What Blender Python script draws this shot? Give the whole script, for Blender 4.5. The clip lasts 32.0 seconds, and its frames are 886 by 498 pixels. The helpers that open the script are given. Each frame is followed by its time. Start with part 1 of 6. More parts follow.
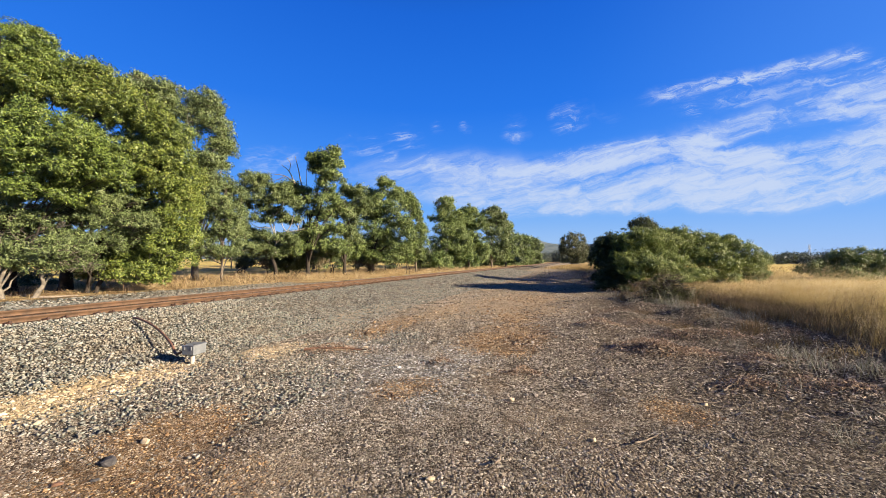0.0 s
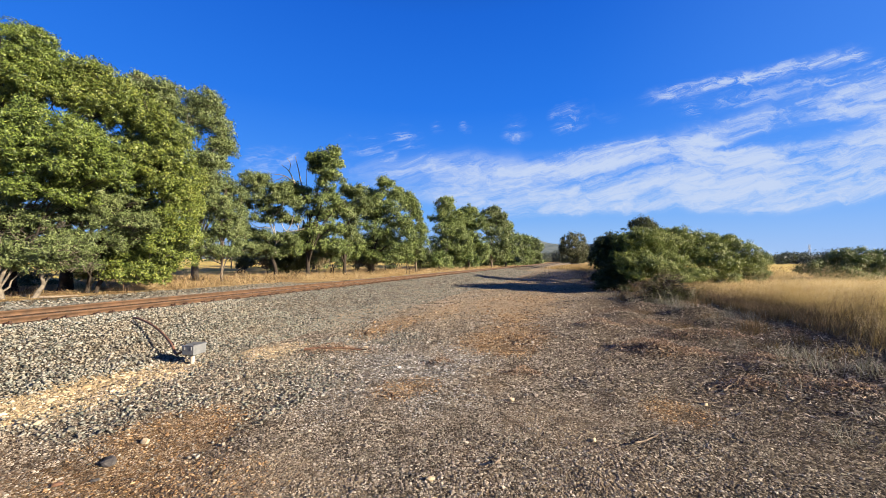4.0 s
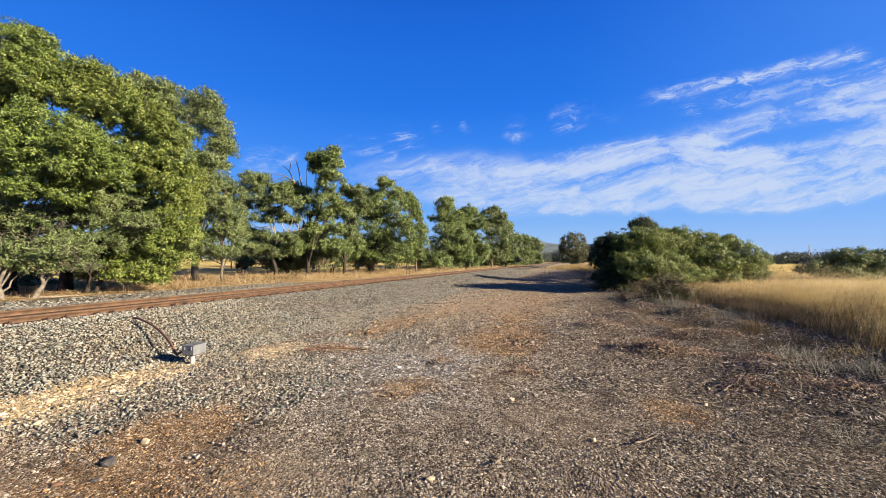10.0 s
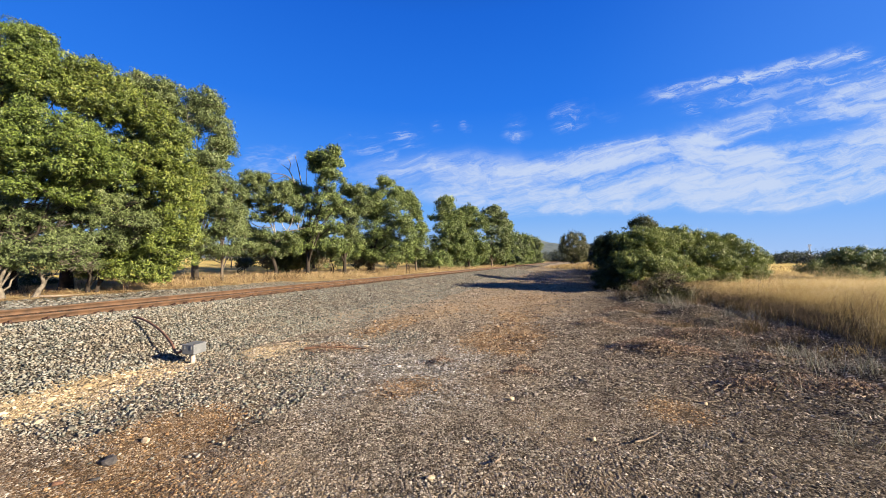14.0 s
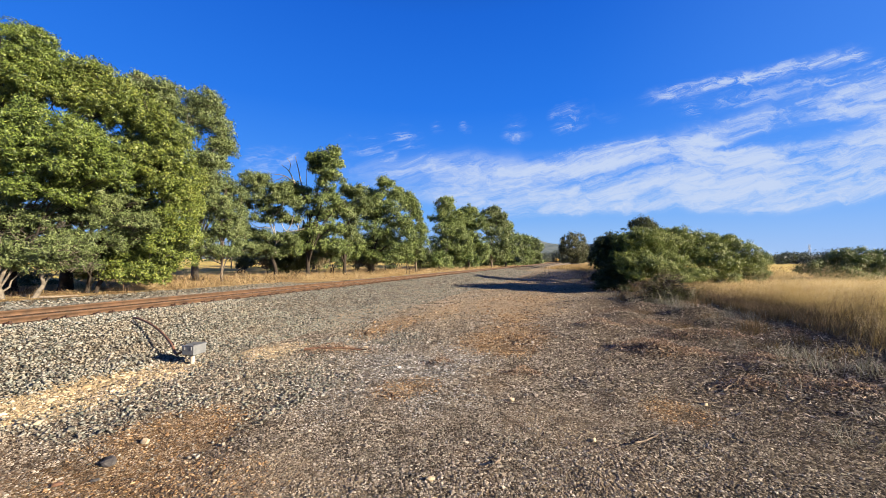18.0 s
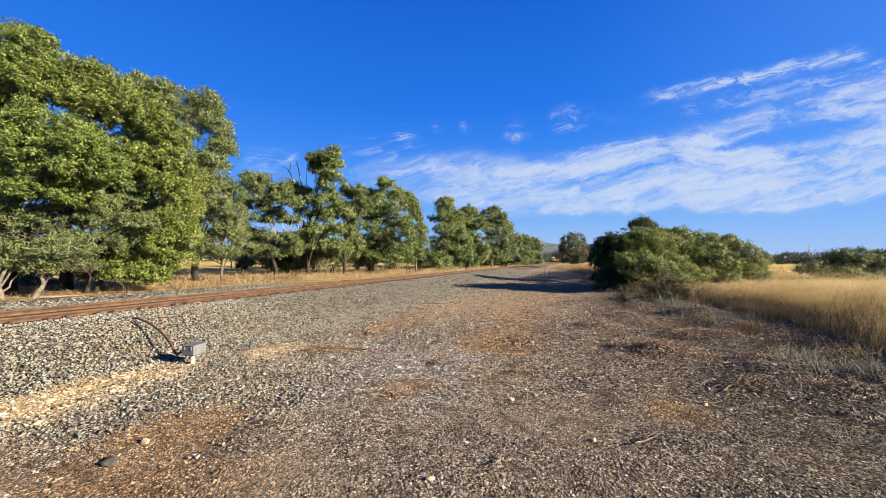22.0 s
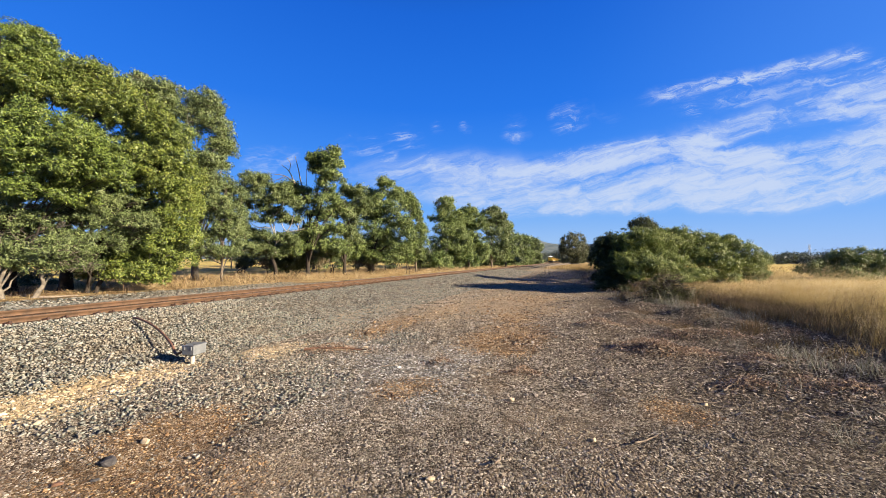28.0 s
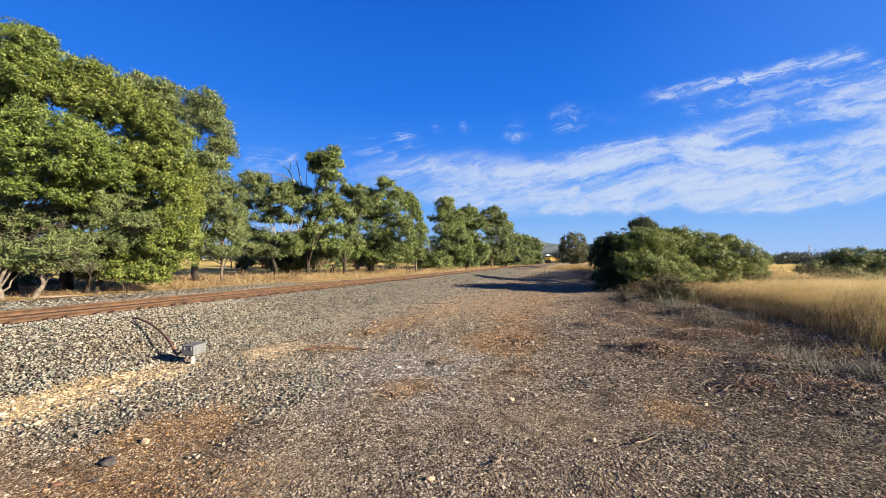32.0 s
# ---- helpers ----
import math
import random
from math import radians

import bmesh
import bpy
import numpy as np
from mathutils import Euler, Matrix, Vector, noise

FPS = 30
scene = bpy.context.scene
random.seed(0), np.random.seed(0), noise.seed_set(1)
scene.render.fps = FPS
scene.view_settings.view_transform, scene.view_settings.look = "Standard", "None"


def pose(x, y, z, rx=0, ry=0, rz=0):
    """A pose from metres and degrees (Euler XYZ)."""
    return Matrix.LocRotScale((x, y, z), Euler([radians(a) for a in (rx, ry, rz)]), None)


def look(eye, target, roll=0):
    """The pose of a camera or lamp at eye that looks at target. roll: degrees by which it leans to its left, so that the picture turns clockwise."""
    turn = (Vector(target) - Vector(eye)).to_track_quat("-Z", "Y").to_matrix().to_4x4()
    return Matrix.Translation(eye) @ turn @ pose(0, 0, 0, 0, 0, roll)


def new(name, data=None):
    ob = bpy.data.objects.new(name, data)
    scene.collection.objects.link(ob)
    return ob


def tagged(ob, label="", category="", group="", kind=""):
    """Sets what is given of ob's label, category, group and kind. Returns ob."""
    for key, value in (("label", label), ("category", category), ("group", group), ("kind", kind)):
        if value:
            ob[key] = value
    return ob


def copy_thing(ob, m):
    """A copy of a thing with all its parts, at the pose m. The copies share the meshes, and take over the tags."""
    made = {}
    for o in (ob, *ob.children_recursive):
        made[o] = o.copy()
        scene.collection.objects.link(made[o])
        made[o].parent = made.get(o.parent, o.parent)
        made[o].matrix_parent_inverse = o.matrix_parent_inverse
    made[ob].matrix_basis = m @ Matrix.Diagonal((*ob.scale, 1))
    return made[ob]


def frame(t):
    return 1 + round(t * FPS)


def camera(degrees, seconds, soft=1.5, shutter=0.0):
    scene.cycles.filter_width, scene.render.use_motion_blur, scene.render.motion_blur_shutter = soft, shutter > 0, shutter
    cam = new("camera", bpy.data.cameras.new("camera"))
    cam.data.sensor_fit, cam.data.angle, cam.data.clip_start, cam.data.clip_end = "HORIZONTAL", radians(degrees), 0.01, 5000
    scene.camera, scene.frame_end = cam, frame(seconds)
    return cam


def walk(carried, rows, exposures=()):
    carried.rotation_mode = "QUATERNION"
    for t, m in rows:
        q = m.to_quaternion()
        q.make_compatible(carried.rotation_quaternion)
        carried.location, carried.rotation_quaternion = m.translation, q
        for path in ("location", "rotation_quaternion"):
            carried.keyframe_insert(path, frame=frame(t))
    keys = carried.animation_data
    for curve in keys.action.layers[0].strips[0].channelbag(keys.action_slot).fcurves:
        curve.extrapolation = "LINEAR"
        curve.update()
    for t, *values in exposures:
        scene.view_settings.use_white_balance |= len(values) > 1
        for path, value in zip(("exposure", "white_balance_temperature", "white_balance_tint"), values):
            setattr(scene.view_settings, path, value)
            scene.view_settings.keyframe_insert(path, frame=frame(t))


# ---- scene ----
# ---- camera ----
EYE = (0.0, 0.0, 1.25)


def aim(dx, dy):
    """The pose with a small turn to the side and down, in thousandths of a radian."""
    return pose(*EYE, 91.915 - math.degrees(dy / 1000), 0, math.degrees(dx / 1000))


cam = camera(100.0, 32.0, soft=0.5)
walk(cam, [(0.0, aim(0, 0)), (10.0, aim(0, 0)), (11.0, aim(1.6, 0.6)), (12.0, aim(0.9, 1.8)), (13.0, aim(0.6, 2.0)),
           (14.5, aim(0, 1.6)), (16.5, aim(0, 0)), (24.0, aim(0, 0)), (32.0, aim(0, 0))])

# ---- world, sun, exposure ----
SUN_ELEVATION = 19.0
SUN_AZIMUTH = 110.0  # clockwise from +y
scene.view_settings.exposure = 1.99


class Nodes:
    """A short way to write node trees."""

    def __init__(self, tree):
        self.tree = tree
        tree.nodes.clear()

    def add(self, kind, **sets):
        n = self.tree.nodes.new(kind)
        for key, value in sets.items():
            setattr(n, key, value)
        return n

    def put(self, sock, value):
        if isinstance(value, bpy.types.NodeSocket):
            self.tree.links.new(value, sock)
        elif value is not None:
            sock.default_value = value

    def math(self, op, a, b=None, c=None, clamp=False):
        n = self.add("ShaderNodeMath", operation=op, use_clamp=clamp)
        for sock, v in zip(n.inputs, (a, b, c)):
            self.put(sock, v)
        return n.outputs[0]

    def smooth(self, v, lo, hi, a=0.0, b=1.0):
        n = self.add("ShaderNodeMapRange", interpolation_type="SMOOTHSTEP")
        for k, x in zip(("Value", "From Min", "From Max", "To Min", "To Max"), (v, lo, hi, a, b)):
            self.put(n.inputs[k], x)
        return n.outputs[0]

    def noise(self, vec, scale, detail=3.0, rough=0.55, dist=0.0):
        n = self.add("ShaderNodeTexNoise")
        self.put(n.inputs["Vector"], vec)
        n.inputs["Scale"].default_value = scale
        n.inputs["Detail"].default_value = detail
        n.inputs["Roughness"].default_value = rough
        n.inputs["Distortion"].default_value = dist
        return n.outputs["Fac"]

    def mix(self, fac, a, b):
        n = self.add("ShaderNodeMix", data_type="RGBA")
        self.put(n.inputs[0], fac)
        for sock, v in ((n.inputs[6], a), (n.inputs[7], b)):
            self.put(sock, (*v, 1) if isinstance(v, tuple) and len(v) == 3 else v)
        return n.outputs[2]

    def ramp(self, fac, stops, step=False):
        n = self.add("ShaderNodeValToRGB")
        el = n.color_ramp.elements
        n.color_ramp.interpolation = "CONSTANT" if step else "LINEAR"
        while len(el) < len(stops):
            el.new(1.0)
        for e, (p, c) in zip(el, stops):
            e.position, e.color = p, (*c, 1)
        self.put(n.inputs[0], fac)
        return n.outputs[0]

    def combine(self, x, y, z=0.0):
        n = self.add("ShaderNodeCombineXYZ")
        for sock, v in zip(n.inputs, (x, y, z)):
            self.put(sock, v)
        return n.outputs[0]

    def scaled(self, colour, factor):
        n = self.add("ShaderNodeMix", data_type="RGBA", blend_type="MULTIPLY")
        n.inputs[0].default_value = 1.0
        self.put(n.inputs[6], colour)
        n.inputs[7].default_value = (factor, factor, factor, 1)
        return n.outputs[2]

    def bump(self, height, strength, distance):
        n = self.add("ShaderNodeBump")
        self.put(n.inputs["Height"], height)
        n.inputs["Strength"].default_value = strength
        n.inputs["Distance"].default_value = distance
        return n.outputs[0]


def build_world():
    world = bpy.data.worlds.new("sky")
    scene.world = world
    world.use_nodes = True
    k = Nodes(world.node_tree)
    sky = k.add("ShaderNodeTexSky", sky_type="NISHITA", sun_disc=False)
    sky.sun_elevation, sky.sun_rotation = radians(SUN_ELEVATION), radians(SUN_AZIMUTH)
    sky.air_density, sky.dust_density, sky.ozone_density = 1.0, 0.3, 3.0
    sep = k.add("ShaderNodeSeparateXYZ")
    k.put(sep.inputs[0], k.add("ShaderNodeTexCoord").outputs["Generated"])
    x, y, z = sep.outputs
    # a clear dry sky: pale at the horizon, deep blue overhead
    clear = k.ramp(k.math("MAXIMUM", z, 0.0), ((0.0, (0.37, 0.52, 0.77)), (0.06, (0.26, 0.45, 0.79)), (0.14, (0.1224, 0.35, 0.8265)), (0.24, (0.0408, 0.235, 0.8075)), (0.38, (0.01224, 0.16, 0.722)), (0.56, (0.00612, 0.115, 0.608)), (0.76, (0.0051, 0.04, 0.1995)), (1.0, (0.00408, 0.022, 0.1045))))
    scaled = k.add("ShaderNodeVectorMath", operation="SCALE")
    k.put(scaled.inputs[0], clear)
    scaled.inputs["Scale"].default_value = SKY_GAIN
    air = k.mix(0.96, sky.outputs[0], scaled.outputs[0])
    # paler towards the sun's side
    air = k.mix(k.smooth(x, 0.25, 0.95, 0.0, 0.28), air, tuple(SKY_GAIN * c for c in (0.15, 0.36, 0.88)))
    # thin cirrus, streaked, one broad band and a finer streak above it
    ys = k.math("MAXIMUM", y, 0.05)
    a, b = k.math("DIVIDE", x, ys), k.math("DIVIDE", k.math("MAXIMUM", z, 0.0), ys)
    p = k.math("SUBTRACT", b, k.math("MULTIPLY", a, 0.17))
    w1, w2 = k.noise(k.combine(a, b, 1.0), 2.2, 4.0), k.noise(k.combine(a, b, 5.0), 6.0, 4.0)
    pw = k.math("ADD", p, k.math("ADD", k.math("MULTIPLY_ADD", w1, 0.07, -0.035), k.math("MULTIPLY_ADD", w2, 0.05, -0.025)))
    along = k.math("ADD", a, k.math("MULTIPLY", w2, 0.25))
    streak = k.noise(k.combine(k.math("MULTIPLY", along, 2.4), k.math("MULTIPLY", pw, 7.5), 2.2), 1.6, 9.0, 0.6, 0.3)
    fibre = k.noise(k.combine(k.math("MULTIPLY", along, 5.5), k.math("MULTIPLY", pw, 22.0), 9.0), 2.2, 8.0, 0.72, 0.6)
    # one broad band that widens and climbs to the east, with a blue rift in it
    place = k.math("DIVIDE", k.math("ADD", a, 0.8), 2.2, clamp=True)
    grey = lambda rows: k.ramp(place, [((q + 0.8) / 2.2, (h, h, h)) for q, h in rows])
    under = grey(((-0.55, 0.25), (-0.3, 0.205), (-0.09, 0.14), (0.17, 0.10), (0.6, 0.118), (0.9, 0.112), (1.2, 0.15)))
    over = grey(((-0.55, 0.285), (-0.3, 0.325), (0.0, 0.315), (0.33, 0.315), (0.6, 0.36), (0.8, 0.435), (1.15, 0.555)))
    bw = k.math("ADD", b, k.math("ADD", k.math("MULTIPLY_ADD", w1, 0.07, -0.035), k.math("MULTIPLY_ADD", w2, 0.05, -0.025)))
    band = k.math("MULTIPLY", k.smooth(k.math("SUBTRACT", bw, under), -0.006, 0.035), k.smooth(k.math("SUBTRACT", over, bw), -0.02, 0.07))
    band = k.math("MULTIPLY", band, k.smooth(a, -0.6, 0.2, 0.35, 1.0))
    rift_mid = k.math("MULTIPLY_ADD", a, 0.165, 0.194)
    rift_half = k.math("MULTIPLY_ADD", k.smooth(a, 0.62, 1.1), 0.022, 0.006)
    rift = k.math("MULTIPLY", k.smooth(k.math("DIVIDE", k.math("ABSOLUTE", k.math("SUBTRACT", bw, rift_mid)), rift_half), 1.5, 0.3), k.math("MULTIPLY", k.smooth(a, 0.62, 0.85), k.smooth(a, 1.3, 0.95, 0.45, 1.0)))
    upper_mid = k.math("MULTIPLY_ADD", a, 0.215, 0.32)
    upper = k.math("MULTIPLY", k.smooth(k.math("ABSOLUTE", k.math("SUBTRACT", bw, upper_mid)), 0.045, 0.0), k.math("MULTIPLY", k.smooth(a, 0.48, 0.62), k.smooth(a, 1.22, 1.1)))
    second = k.math("MULTIPLY", k.smooth(k.math("ABSOLUTE", k.math("SUBTRACT", bw, k.math("MULTIPLY_ADD", a, 0.20, 0.285))), 0.045, 0.004), k.math("MULTIPLY", k.smooth(a, 0.5, 0.85), k.smooth(fibre, 0.34, 0.6, 0.5, 0.9)))
    puffs = None
    for pa, pb, pr in ((-0.10, 0.335, 0.085), (-0.02, 0.365, 0.05), (0.05, 0.372, 0.03), (0.355, 0.385, 0.08), (0.45, 0.389, 0.075), (0.663, 0.424, 0.06), (-0.21, 0.30, 0.10), (-0.477, 0.266, 0.09), (-0.42, 0.275, 0.07), (0.20, 0.345, 0.06), (-0.15, 0.27, 0.09)):
        da, db = k.math("SUBTRACT", a, pa), k.math("MULTIPLY", k.math("SUBTRACT", b, pb), 1.3)
        g = k.smooth(k.math("ADD", k.math("SQRT", k.math("ADD", k.math("MULTIPLY", da, da), k.math("MULTIPLY", db, db))), k.math("MULTIPLY_ADD", w2, 0.20, -0.10)), pr * 1.2, 0.0)
        puffs = g if puffs is None else k.math("MAXIMUM", puffs, g)
    mask = k.math("MAXIMUM", band, k.math("MAXIMUM", k.math("MULTIPLY", puffs, k.smooth(fibre, 0.36, 0.62, 0.35, 0.8)), k.math("MAXIMUM", k.math("MULTIPLY", upper, k.smooth(fibre, 0.34, 0.58, 0.62, 1.0)), second)))
    mask = k.math("MULTIPLY", mask, k.math("MULTIPLY", k.math("SUBTRACT", 1.0, k.math("MULTIPLY", rift, 0.6)), k.smooth(y, 0.05, 0.3)))
    patch = k.noise(k.combine(k.math("MULTIPLY", along, 2.0), k.math("MULTIPLY", pw, 5.0), 4.0), 2.4, 3.0)
    body = k.math("ADD", k.math("MULTIPLY", streak, 0.55), k.math("ADD", k.math("MULTIPLY", fibre, 0.62), k.math("MULTIPLY", patch, 0.30)))
    dens = k.math("MULTIPLY", k.smooth(k.math("ADD", body, k.math("MULTIPLY", mask, 0.40)), 0.92, 1.28), k.smooth(mask, 0.0, 0.3))
    veil = k.math("MULTIPLY", k.math("MULTIPLY", k.smooth(mask, 0.1, 0.9), k.smooth(k.math("ADD", patch, k.math("MULTIPLY_ADD", fibre, 0.8, -0.4)), 0.3, 0.7, 0.15, 1.0)), k.smooth(mask, 0.4, 0.9, 0.22, 0.52))
    dens = k.math("MAXIMUM", k.math("MULTIPLY", dens, 0.92), veil)
    col = k.mix(dens, air, CLOUD)
    back = k.add("ShaderNodeBackground")
    k.put(back.inputs["Color"], col)
    back.inputs["Strength"].default_value = SKY_STRENGTH
    k.put(k.add("ShaderNodeOutputWorld").inputs[0], back.outputs[0])


SKY_STRENGTH = 0.0533
SKY_GAIN = 5.4
CLOUD = (2.8, 3.3, 4.3)
build_world()
sun = new("sun", bpy.data.lights.new("sun", "SUN"))
sun.data.energy, sun.data.angle, sun.data.color = 5.0, radians(0.6), (1.0, 0.84, 0.62)
_az, _el = radians(SUN_AZIMUTH), radians(SUN_ELEVATION)
SUN_WAY = Vector((math.sin(_az) * math.cos(_el), math.cos(_az) * math.cos(_el), math.sin(_el)))
sun.matrix_basis = look(SUN_WAY * 50, (0, 0, 0))

# ---- the railway line: plan ----
GAUGE = 1.067
RAIL_TOP = 0.43
SLOPE, NORM = 0.336, 1.055


def line_x(y):
    """The x of the track's centre line at y."""
    y = np.asarray(y, float)
    near = -8.80 + SLOPE * y
    far = -5.60 + 0.3155 * y
    w = np.clip((y - 110) / 90, 0, 1)
    w = w * w * (3 - 2 * w)
    q = np.clip(y - 305, 0, None)
    return near * (1 - w) + far * w + np.where(q < 150, q * q / 600, 37.5 + (q - 150) * 0.5)


def across(x, y):
    """Distance to the near rail, square to the line, positive on the open gravel side."""
    return (np.asarray(x) - line_x(y)) / NORM - GAUGE / 2


def on_line(s, y):
    """The point at distance s from the near rail, level with y on the centre line."""
    c = 1 / NORM
    d = s + GAUGE / 2
    return line_x(y) + d * c, np.asarray(y) - d * SLOPE * c


PROFILE = ((-900, 6.0), (-300, 3.2), (-90, 1.35), (-40, 0.75), (-14, 0.42), (-7.5, 0.32), (-4.6, 0.30), (-3.6, 0.24), (-2.2, 0.32), (-1.7, 0.345), (-1.2, 0.345), (-1.0, 0.325), (-0.1, 0.325),
           (0.06, 0.35), (0.5, 0.35), (0.95, 0.325), (1.8, 0.17), (2.5, 0.045), (3.2, 0.0), (6.0, -0.01), (9.6, 0.02), (11.5, 0.10), (16, 0.12),
           (60, 0.05), (300, -0.3), (900, -1.0))


# patches on the path: x, y, half length along the line, half width
SAND_PATCHES = ((-3.45, 3.55, 1.05, 0.40), (-2.38, 5.22, 0.50, 0.26), (-4.6, 1.2, 1.6, 0.4))
RUST_PATCHES = ((-1.95, 2.75, 0.55, 0.50), (1.05, 6.2, 1.3, 0.65), (2.4, 11.5, 3.0, 1.2), (-1.0, 7.35, 1.3, 0.40), (0.1, 9.6, 1.6, 0.35), (3.1, 5.15, 0.45, 0.40), (1.9, 3.05, 0.30, 0.28), (1.75, 8.6, 1.2, 0.5), (-0.4, 3.7, 0.35, 0.3), (-1.75, 2.1, 0.5, 0.7))
ASH_PATCHES = ((-0.35, 4.5, 1.5, 0.95), (-1.3, 5.6, 1.0, 0.6))
DUST_PATCHES = ((0.75, 2.85, 0.45, 0.38), (-0.9, 2.05, 0.35, 0.8), (0.9, 1.9, 0.4, 0.5), (1.5, 11.5, 3.5, 1.1), (-0.1, 8.8, 1.6, 0.45))


def patch_at(x, y, patches):
    """1 in the middle of a patch, 0 at its rim, below outside."""
    best = np.full(np.shape(x), -9.0)
    for px, py, a, b in patches:
        u, v = ((x - px) * SLOPE + (y - py)) / NORM, ((x - px) - (y - py) * SLOPE) / NORM
        best = np.maximum(best, 1 - (u / a) ** 2 - (v / b) ** 2)
    return best


def hash_noise(x, y, scale, seed):
    """Smooth value noise, -1 to 1."""
    x, y = np.asarray(x, float) / scale + seed * 17.31, np.asarray(y, float) / scale + seed * 9.77
    xi, yi = np.floor(x), np.floor(y)
    fx, fy = x - xi, y - yi
    fx, fy = fx * fx * (3 - 2 * fx), fy * fy * (3 - 2 * fy)

    def h(i, j):
        q = np.sin(i * 127.1 + j * 311.7 + seed * 74.7) * 43758.5453
        return (q - np.floor(q)) * 2 - 1
    return (h(xi, yi) * (1 - fx) + h(xi + 1, yi) * fx) * (1 - fy) + (h(xi, yi + 1) * (1 - fx) + h(xi + 1, yi + 1) * fx) * fy


def ground_z(x, y):
    s = across(x, y)
    z = np.interp(s, [p[0] for p in PROFILE], [p[1] for p in PROFILE])
    free = np.clip((s - 2.5) / 1.5, 0, 1) + np.clip((-4.5 - s) / 2, 0, 1)
    z = z + free * (0.026 * hash_noise(x, y, 1.7, 1) + 0.022 * hash_noise(x, y, 0.7, 2) + 0.016 * hash_noise(x, y, 0.36, 5))
    ballast = np.clip(1 - np.abs(s - 1.6) / 1.6, 0, 1)
    z = z + ballast * 0.03 * hash_noise(x, y, 0.9, 3)
    # small heaps of soil and leaf mould beside the path
    for mx, my, r, hgt in ((2.95, 5.10, 0.36, 0.11), (4.15, 6.15, 0.42, 0.13), (2.85, 6.95, 0.34, 0.09), (3.95, 8.25, 0.50, 0.15), (4.9, 9.4, 0.60, 0.20), (5.3, 7.2, 0.45, 0.14), (3.55, 4.15, 0.40, 0.10), (4.45, 10.9, 0.6, 0.18), (5.6, 8.4, 0.5, 0.2)):
        z = z + hgt * np.exp(-((x - mx) ** 2 + (y - my) ** 2 * 1.5) / (r * r))
    # low mounds beside the path far ahead
    for mx, my, r, hgt in ((18.5, 51, 4.0, 0.35), (24, 62, 6, 0.4)):
        z = z + hgt * np.exp(-((x - mx) ** 2 + (y - my) ** 2 / 2.5) / (r * r))
    return z


# ---- mesh helpers ----
def np_mesh(name, verts, faces, smooth=False):
    """A mesh from arrays; all faces have the same number of corners."""
    verts, faces = np.asarray(verts, np.float32).reshape(-1, 3), np.asarray(faces, np.int32)
    me = bpy.data.meshes.new(name)
    n, k = faces.shape
    me.vertices.add(len(verts))
    me.vertices.foreach_set("co", verts.ravel())
    me.loops.add(n * k)
    me.loops.foreach_set("vertex_index", faces.ravel())
    me.polygons.add(n)
    me.polygons.foreach_set("loop_start", np.arange(0, n * k, k, dtype=np.int32))
    if smooth:
        me.polygons.foreach_set("use_smooth", np.ones(n, bool))
    me.update(calc_edges=True)
    me.validate()
    return me


def np_part(name, verts, faces, material, parent=None, label="", smooth=False):
    me = np_mesh(name, verts, faces, smooth)
    me.materials.append(material)
    ob = new(name, me)
    ob.parent = parent
    return tagged(ob, label)


def part(name, bm, material, parent=None, label="", smooth=False):
    me = bpy.data.meshes.new(name)
    bmesh.ops.recalc_face_normals(bm, faces=bm.faces)
    bm.to_mesh(me)
    bm.free()
    for f in me.polygons:
        f.use_smooth = smooth
    me.materials.append(material)
    ob = new(name, me)
    ob.parent = parent
    return tagged(ob, label)


def box(bm, size, m=None, bevel=0.0):
    """Adds a bevelled box of that size, centred, under the matrix m."""
    made = bmesh.ops.create_cube(bm, size=1.0, matrix=Matrix.Diagonal((*size, 1)))["verts"]
    if bevel:
        edges = list({e for v in made for e in v.link_edges})
        out = bmesh.ops.bevel(bm, geom=edges, offset=bevel, segments=2, affect="EDGES", profile=0.5)
        made = list({v for f in out["faces"] for v in f.verts} | {v for v in made if v.is_valid})
    if m is not None:
        bmesh.ops.transform(bm, matrix=m, verts=made)
    return made


def cylinder(bm, r, depth, m=None, r2=None, n=16):
    made = bmesh.ops.create_cone(bm, cap_ends=True, segments=n, radius1=r, radius2=r if r2 is None else r2, depth=depth)["verts"]
    if m is not None:
        bmesh.ops.transform(bm, matrix=m, verts=made)
    return made


def tube_arrays(points, radii, n=7):
    """Vertices and quads of a tapered tube along points."""
    pts = [Vector(p) for p in points]
    vs, fs = [], []
    side = Vector((1, 0, 0))
    for i, p in enumerate(pts):
        d = (pts[min(i + 1, len(pts) - 1)] - pts[max(i - 1, 0)]).normalized()
        side = (side - d * side.dot(d))
        side = side.normalized() if side.length > 1e-4 else d.orthogonal().normalized()
        up = d.cross(side)
        for j in range(n):
            t = 2 * math.pi * j / n
            vs.append(p + (side * math.cos(t) + up * math.sin(t)) * radii[i])
        if i:
            for j in range(n):
                q = (i - 1) * n
                fs.append((q + j, q + (j + 1) % n, q + n + (j + 1) % n, q + n + j))
    return [tuple(v) for v in vs], fs


